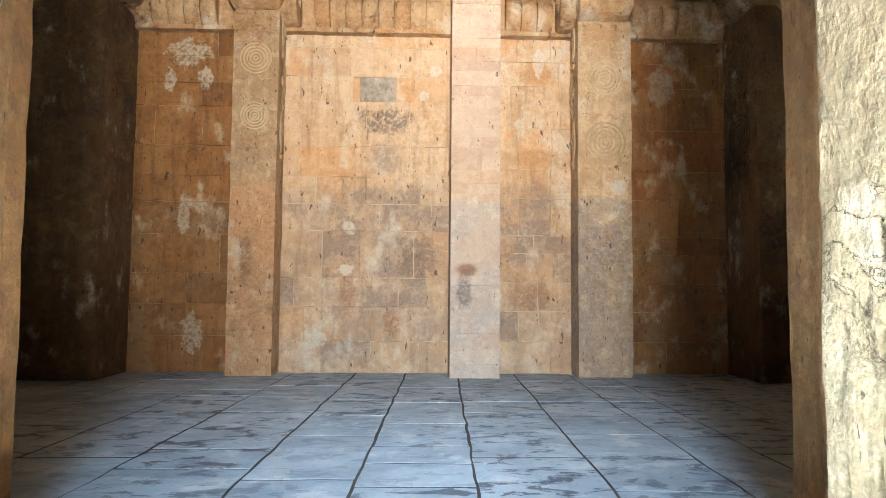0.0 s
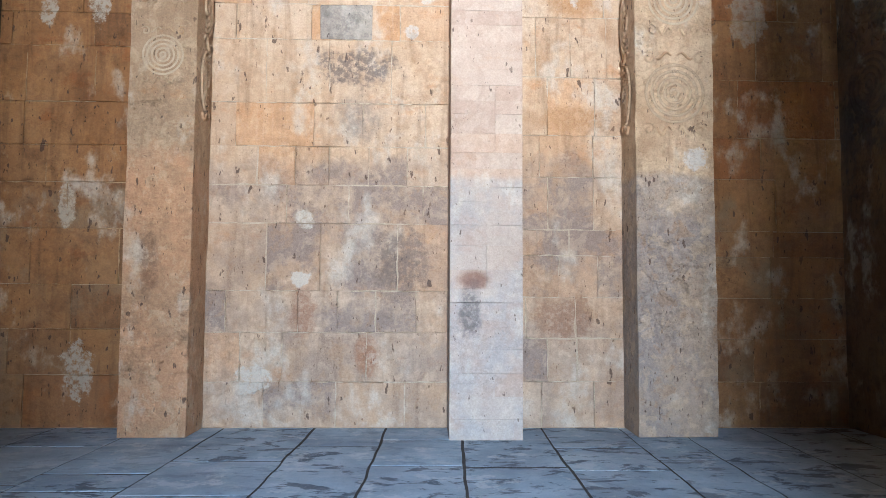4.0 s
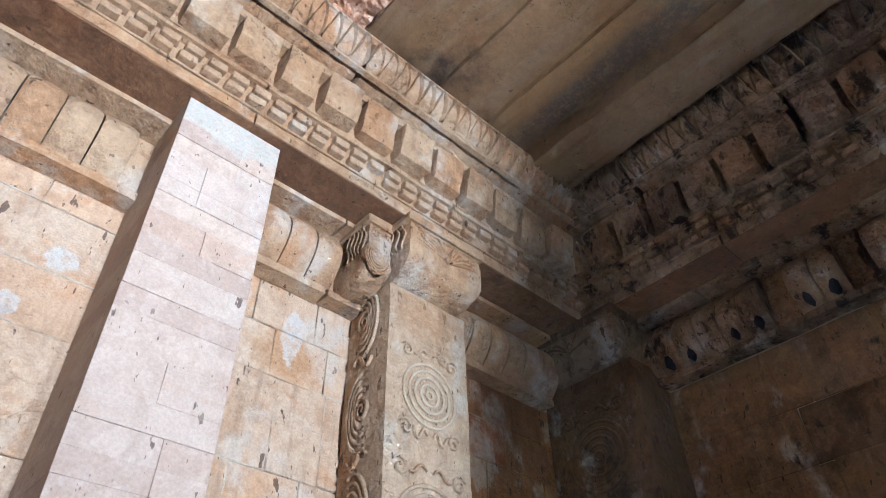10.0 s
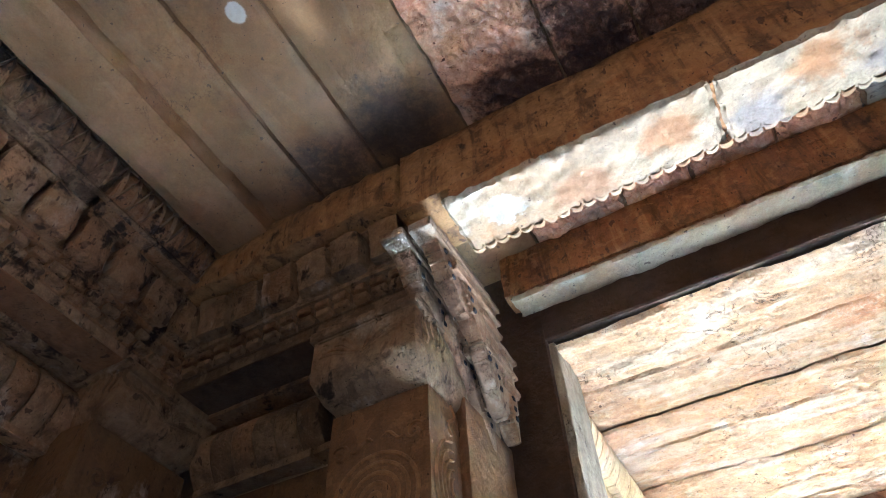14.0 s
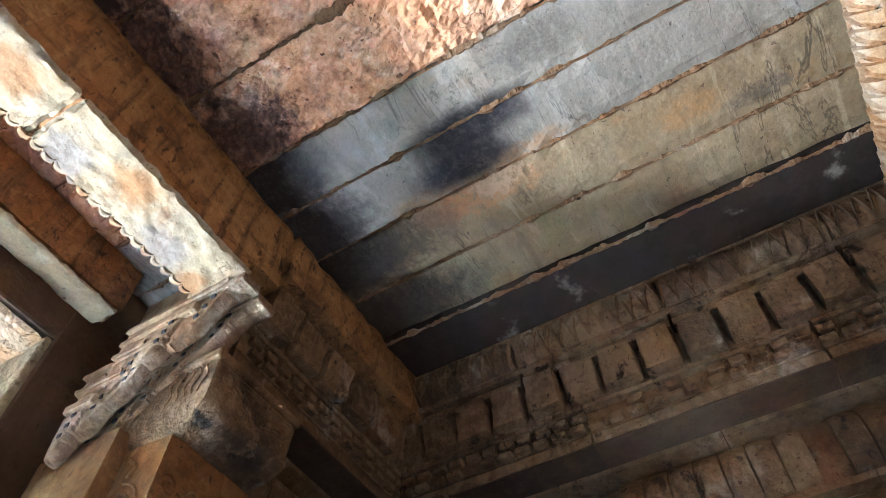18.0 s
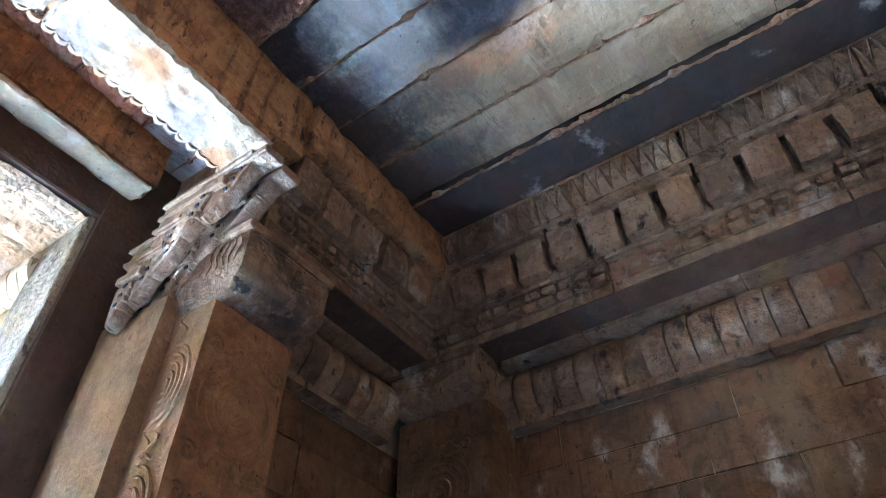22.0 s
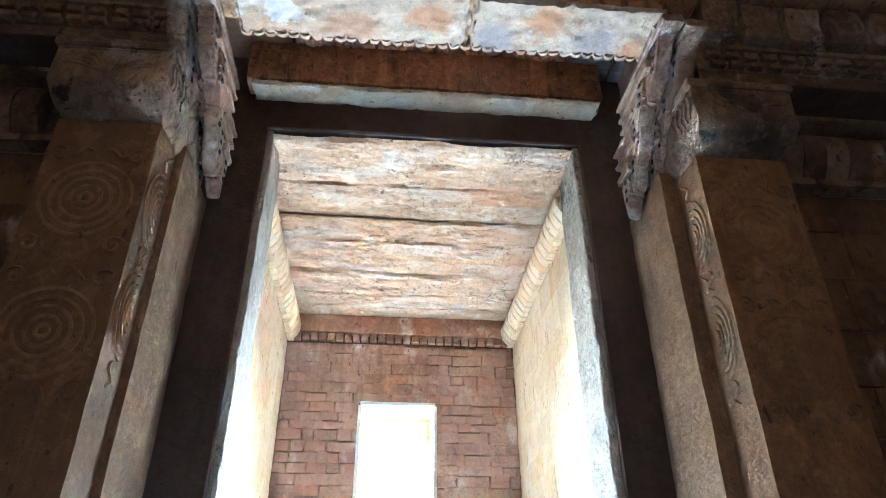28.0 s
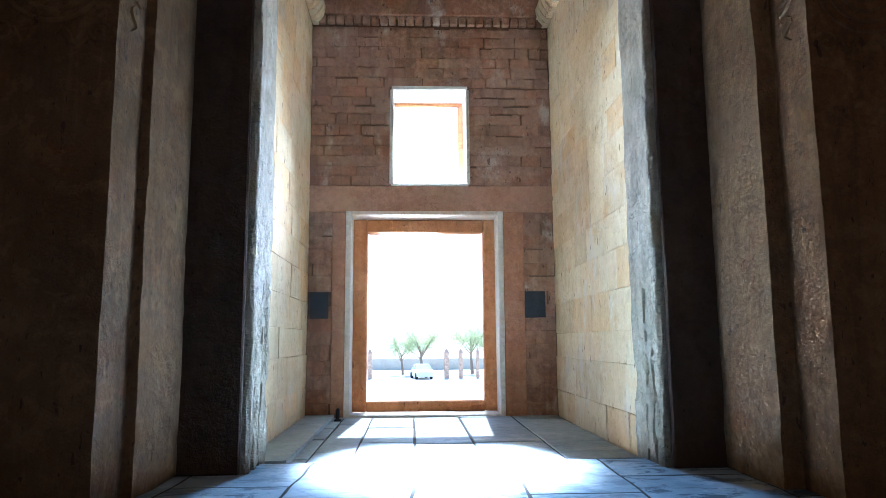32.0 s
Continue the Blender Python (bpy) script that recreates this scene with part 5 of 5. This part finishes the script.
# ---- outside ----
terrace = box("terrace", (-8, -6.5, -3.66), (9, PY - 0.7, -0.14), EARTH, c=0.03)
tagged(terrace, "pale stone terrace before the entrance", "terrace", kind="structure")
plinth = box("plinth", (XL - 1.2, PY - 0.75, -3.66), (XR + 1.2, YB + 1.0, -0.31), MORTAR, c=0.03)
tagged(plinth, "high stone plinth under the temple", "plinth", kind="structure")
MODULE = 1.0     # what stands in the yard is given in metres
ground = put_mesh("ground", [(-600, -900, -2.83), (600, -900, -2.83), (600, 400, -2.83), (-600, 400, -2.83)], [(0, 1, 2, 3)], EARTH)
tagged(ground, "pale dry sunlit ground outside the temple", "ground", kind="structure")
yard_wall = box("yard_wall", (-40, -80.4, -2.85), (40, -80.0, -1.43), EARTH, c=0.05)
tagged(yard_wall, "low pale boundary wall across the yard", "wall", kind="structure")


def tree(x, y, height, seed):
    random.seed(seed)
    ob = empty("tree", "green leafy tree in bright sun", "tree", "trees outside")
    verts, faces = [], []

    def limb(p, d, r, n):
        k = len(verts)
        for i in range(n + 1):
            q = p + d * (i / n)
            rr = r * (1 - 0.6 * i / n)
            for j in range(7):
                a = 2 * math.pi * j / 7
                verts.append(q + Vector((rr * math.cos(a), rr * math.sin(a), 0)))
        for i in range(n):
            for j in range(7):
                a, b = k + i * 7 + j, k + i * 7 + (j + 1) % 7
                faces.append((a, b, b + 7, a + 7))

    base = Vector((x, y, -2.85))
    limb(base, Vector((0.2, 0, height * 0.5)), height * 0.035, 4)
    tips = []
    for i in range(7):
        a = i * 0.9 + random.random()
        d = Vector((math.cos(a) * height * 0.3, math.sin(a) * height * 0.3, height * random.uniform(0.25, 0.45)))
        s = base + Vector((0.15, 0, height * random.uniform(0.3, 0.48)))
        limb(s, d, height * 0.016, 3)
        tips += [s + d * q for q in (0.6, 0.85, 1.05)]
    put_mesh("trunk", verts, faces, BARK, ob, smooth=True)
    lv, lf = [], []
    for t in tips:
        for _ in range(170):
            c = t + Vector((random.gauss(0, 1), random.gauss(0, 1), random.gauss(0, 0.7))) * height * 0.085
            s = height * random.uniform(0.012, 0.022)
            a, b = Vector((random.gauss(0, 1), random.gauss(0, 1), random.gauss(0, 1))).normalized(), Vector((random.gauss(0, 1), random.gauss(0, 1), random.gauss(0, 1))).normalized()
            k = len(lv)
            lv += [c - a * s, c + b * s * 0.6, c + a * s, c - b * s * 0.6]
            lf.append((k, k + 1, k + 2, k + 3))
    put_mesh("crown", lv, lf, LEAF, ob)


for x, y, hgt, s in ((-0.3, -66, 5.6, 1), (1.8, -68, 4.6, 2), (-5.8, -68, 5.8, 3), (-8.7, -76, 6.0, 4)):
    tree(x, y, hgt, s)


def parked_car(x, y, turn):
    ob = empty("car", "small white parked car on the dry ground", "car")
    spot = Matrix.Translation((x, y, -2.83)) @ Matrix.Rotation(turn, 4, "Z")

    def piece(name, pts, faces, mat, parent=ob):
        return put_mesh(name, [spot @ Vector(p) for p in pts], faces, mat, parent)

    prof = [(-1.8, 0.25), (-1.8, 0.75), (-1.1, 0.86), (-0.55, 1.4), (0.75, 1.4), (1.35, 0.9), (1.8, 0.75), (1.8, 0.25)]
    n = len(prof)
    pts = [(px, s * (0.62 if pz > 1 else 0.78), pz) for s in (-1, 1) for px, pz in prof]
    piece("body", pts, [tuple(range(n)), tuple(reversed(range(n, 2 * n)))] + [(i, i + n, (i + 1) % n + n, (i + 1) % n) for i in range(n)], CARPAINT)
    for s in (-1, 1):
        for a, b in ((-0.75, -0.05), (0.02, 0.95)):
            f = [(0, 1, 2, 3)] if s < 0 else [(3, 2, 1, 0)]
            piece("window", [(a, s * 0.775, 0.93), (b, s * 0.775, 0.93), (b - 0.15, s * 0.67, 1.3), (a + 0.25, s * 0.67, 1.3)], f, GLASS)
    piece("windscreen", [(-1.08, -0.62, 0.91), (-1.08, 0.62, 0.91), (-0.61, 0.52, 1.36), (-0.61, -0.52, 1.36)], [(3, 2, 1, 0)], GLASS)
    for wx in (-1.15, 1.15):
        for s in (-0.72, 0.72):
            rim = [(wx + 0.3 * math.cos(q * math.pi / 8), s + e, 0.3 + 0.3 * math.sin(q * math.pi / 8)) for e in (-0.1, 0.1) for q in range(16)]
            piece("wheel", rim, [tuple(range(16)), tuple(reversed(range(16, 32)))] + [(i, i + 16, (i + 1) % 16 + 16, (i + 1) % 16) for i in range(16)], TYRE)


parked_car(-0.1, -60, radians(101))
POST = plain("weathered_post_paint", (0.56, 0.40, 0.29), 0.85)
for x, r in ((-2.55, 0.24), (-3.95, 0.2), (-5.6, 0.16), (4.9, 0.22)):
    g = empty("gate_post", "pale square gate post with a pointed cap outside", "post", "gate posts")
    box("shaft", (x - r, -60 - r, -2.85), (x + r, -60 + r, -0.35), POST, g, c=0.03)
    k = r + 0.06
    put_mesh("cap", [(x - k, -60 - k, -0.352), (x + k, -60 - k, -0.352), (x + k, -60 + k, -0.352), (x - k, -60 + k, -0.352), (x, -60, 0.12)],
             [(3, 2, 1, 0), (0, 1, 4), (1, 2, 4), (2, 3, 4), (3, 0, 4)], POST, g)

MODULE = 0.78

# ---- floor slabs ----
random.seed(21)
LEAN = 0.035


def wander(k):
    """The slabs lie a little askew and their joints waver."""
    d = noise.noise_vector(Vector((k.x * 2.3, k.y * 2.3, 4))) * 0.022
    return k.x + LEAN * (k.y - 8.4) + d.x, k.y + d.y, k.z


columns = [(XL - 0.3, ()), (-4.4, (4.9, 6.6, 8.9, 10.3)), (-3.45, (3.9, 5.6, 7.4, 9.6, 11.0)), (-2.45, (4.4, 6.06, 7.9, 9.41, 9.93)), (-1.52, (3.6, 4.7, 5.7, 6.36, 8.2, 9.3, 10.38)),
           (-0.47, (4.2, 5.4, 6.9, 7.98, 9.12, 11.0)), (0.37, (3.9, 5.2, 5.87, 6.48, 7.52, 8.9, 10.2, 11.3)), (1.24, (4.5, 6.06, 8.15, 8.99, 10.14)),
           (2.19, (3.8, 5.1, 6.14, 7.0, 7.98, 8.97, 10.02, 10.9)), (3.11, (4.8, 6.9, 9.02, 10.4)), (3.75, (4.1, 6.2, 8.6, 10.9)), (4.7, (5.3, 7.7, 9.9)), (5.6, (4.3, 6.4, 9.2)), (XR + 0.3, ())]
for (a, cuts), (b, _) in zip(columns, columns[1:]):
    ys = [2.78, *cuts, YB + 0.01]
    for p, q in zip(ys, ys[1:]):
        g, k = random.uniform(0.006, 0.015), random.uniform(0.014, 0.034)
        rough_box("floor_slab", (a + g, p + k, -0.12), (b - g, q - 0.006, random.uniform(-0.002, 0.0)), SLATE, floor, ID, 0.13, 0.002, 2.3, seed=a + p, smooth=False,
                  shape=wander)
xs = [PX0, -0.5, 0.35, 1.05, 1.7, 2.15, PX1]
for a, b in zip(xs, xs[1:]):
    y = PY - 0.7
    while y < 2.72:
        e = min(y + random.uniform(0.7, 1.6), 2.72)
        if 2.72 - e < 0.3:
            e = 2.72
        g = random.uniform(0.010, 0.018)
        box("floor_slab", (a + g, y + g, -0.22), (b - g, e - g, -0.09 + random.uniform(-0.006, 0.006)), PFLOOR, floor, c=0.006, jit=0.006)
        y = e

# ---- wall stones ----
random.seed(31)
CL = [0.0, 0.61, 1.14, 1.66, 2.32, 2.87, 3.32, 3.84, 4.52, 4.93, 5.4, 5.83]
CM = [0.0, 0.53, 1.11, 1.60, 2.40, 2.86, 3.33, 3.86, 4.64, 5.08, 5.59, 5.83]
CR = [0.0, 0.54, 1.05, 1.54, 2.04, 2.35, 2.99, 3.50, 4.22, 4.97, 5.4, 5.83]
SEAMS = []
OUTER = []
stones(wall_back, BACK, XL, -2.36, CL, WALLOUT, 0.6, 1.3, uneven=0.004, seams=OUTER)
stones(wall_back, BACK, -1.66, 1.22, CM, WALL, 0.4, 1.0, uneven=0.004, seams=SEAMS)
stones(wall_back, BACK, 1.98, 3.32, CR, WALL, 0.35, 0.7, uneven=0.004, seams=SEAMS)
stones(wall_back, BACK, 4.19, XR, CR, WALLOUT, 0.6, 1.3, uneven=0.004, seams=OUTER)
box("stone", (-0.36, -0.02, 4.652), (0.27, 0.018, 5.07), WALLGREY, wall_back, BACK, 0.008, 0.008)
smears(wall_back, BACK, SEAMS, LIME, 2.0, 0.017, -0.08)
smears(wall_back, BACK, OUTER, LIMEWORN, 4.0, 0.011, -0.3)
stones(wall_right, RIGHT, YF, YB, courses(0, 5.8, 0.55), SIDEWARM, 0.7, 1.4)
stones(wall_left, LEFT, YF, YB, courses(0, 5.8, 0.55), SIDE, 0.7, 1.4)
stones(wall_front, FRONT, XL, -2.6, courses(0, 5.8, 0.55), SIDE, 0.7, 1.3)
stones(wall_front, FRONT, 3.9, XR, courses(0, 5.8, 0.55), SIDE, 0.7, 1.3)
stones(wall_passage_west, PWEST, PY, 2.6, courses(-0.1, 6.45, 0.42), PASSAGE, 0.5, 1.1, 0.001, uneven=0.003, chip=0.003)
stones(wall_passage_east, PEAST, PY, 2.6, courses(-0.1, 6.45, 0.42), PASSAGE, 0.5, 1.1, 0.001, uneven=0.003, chip=0.003)
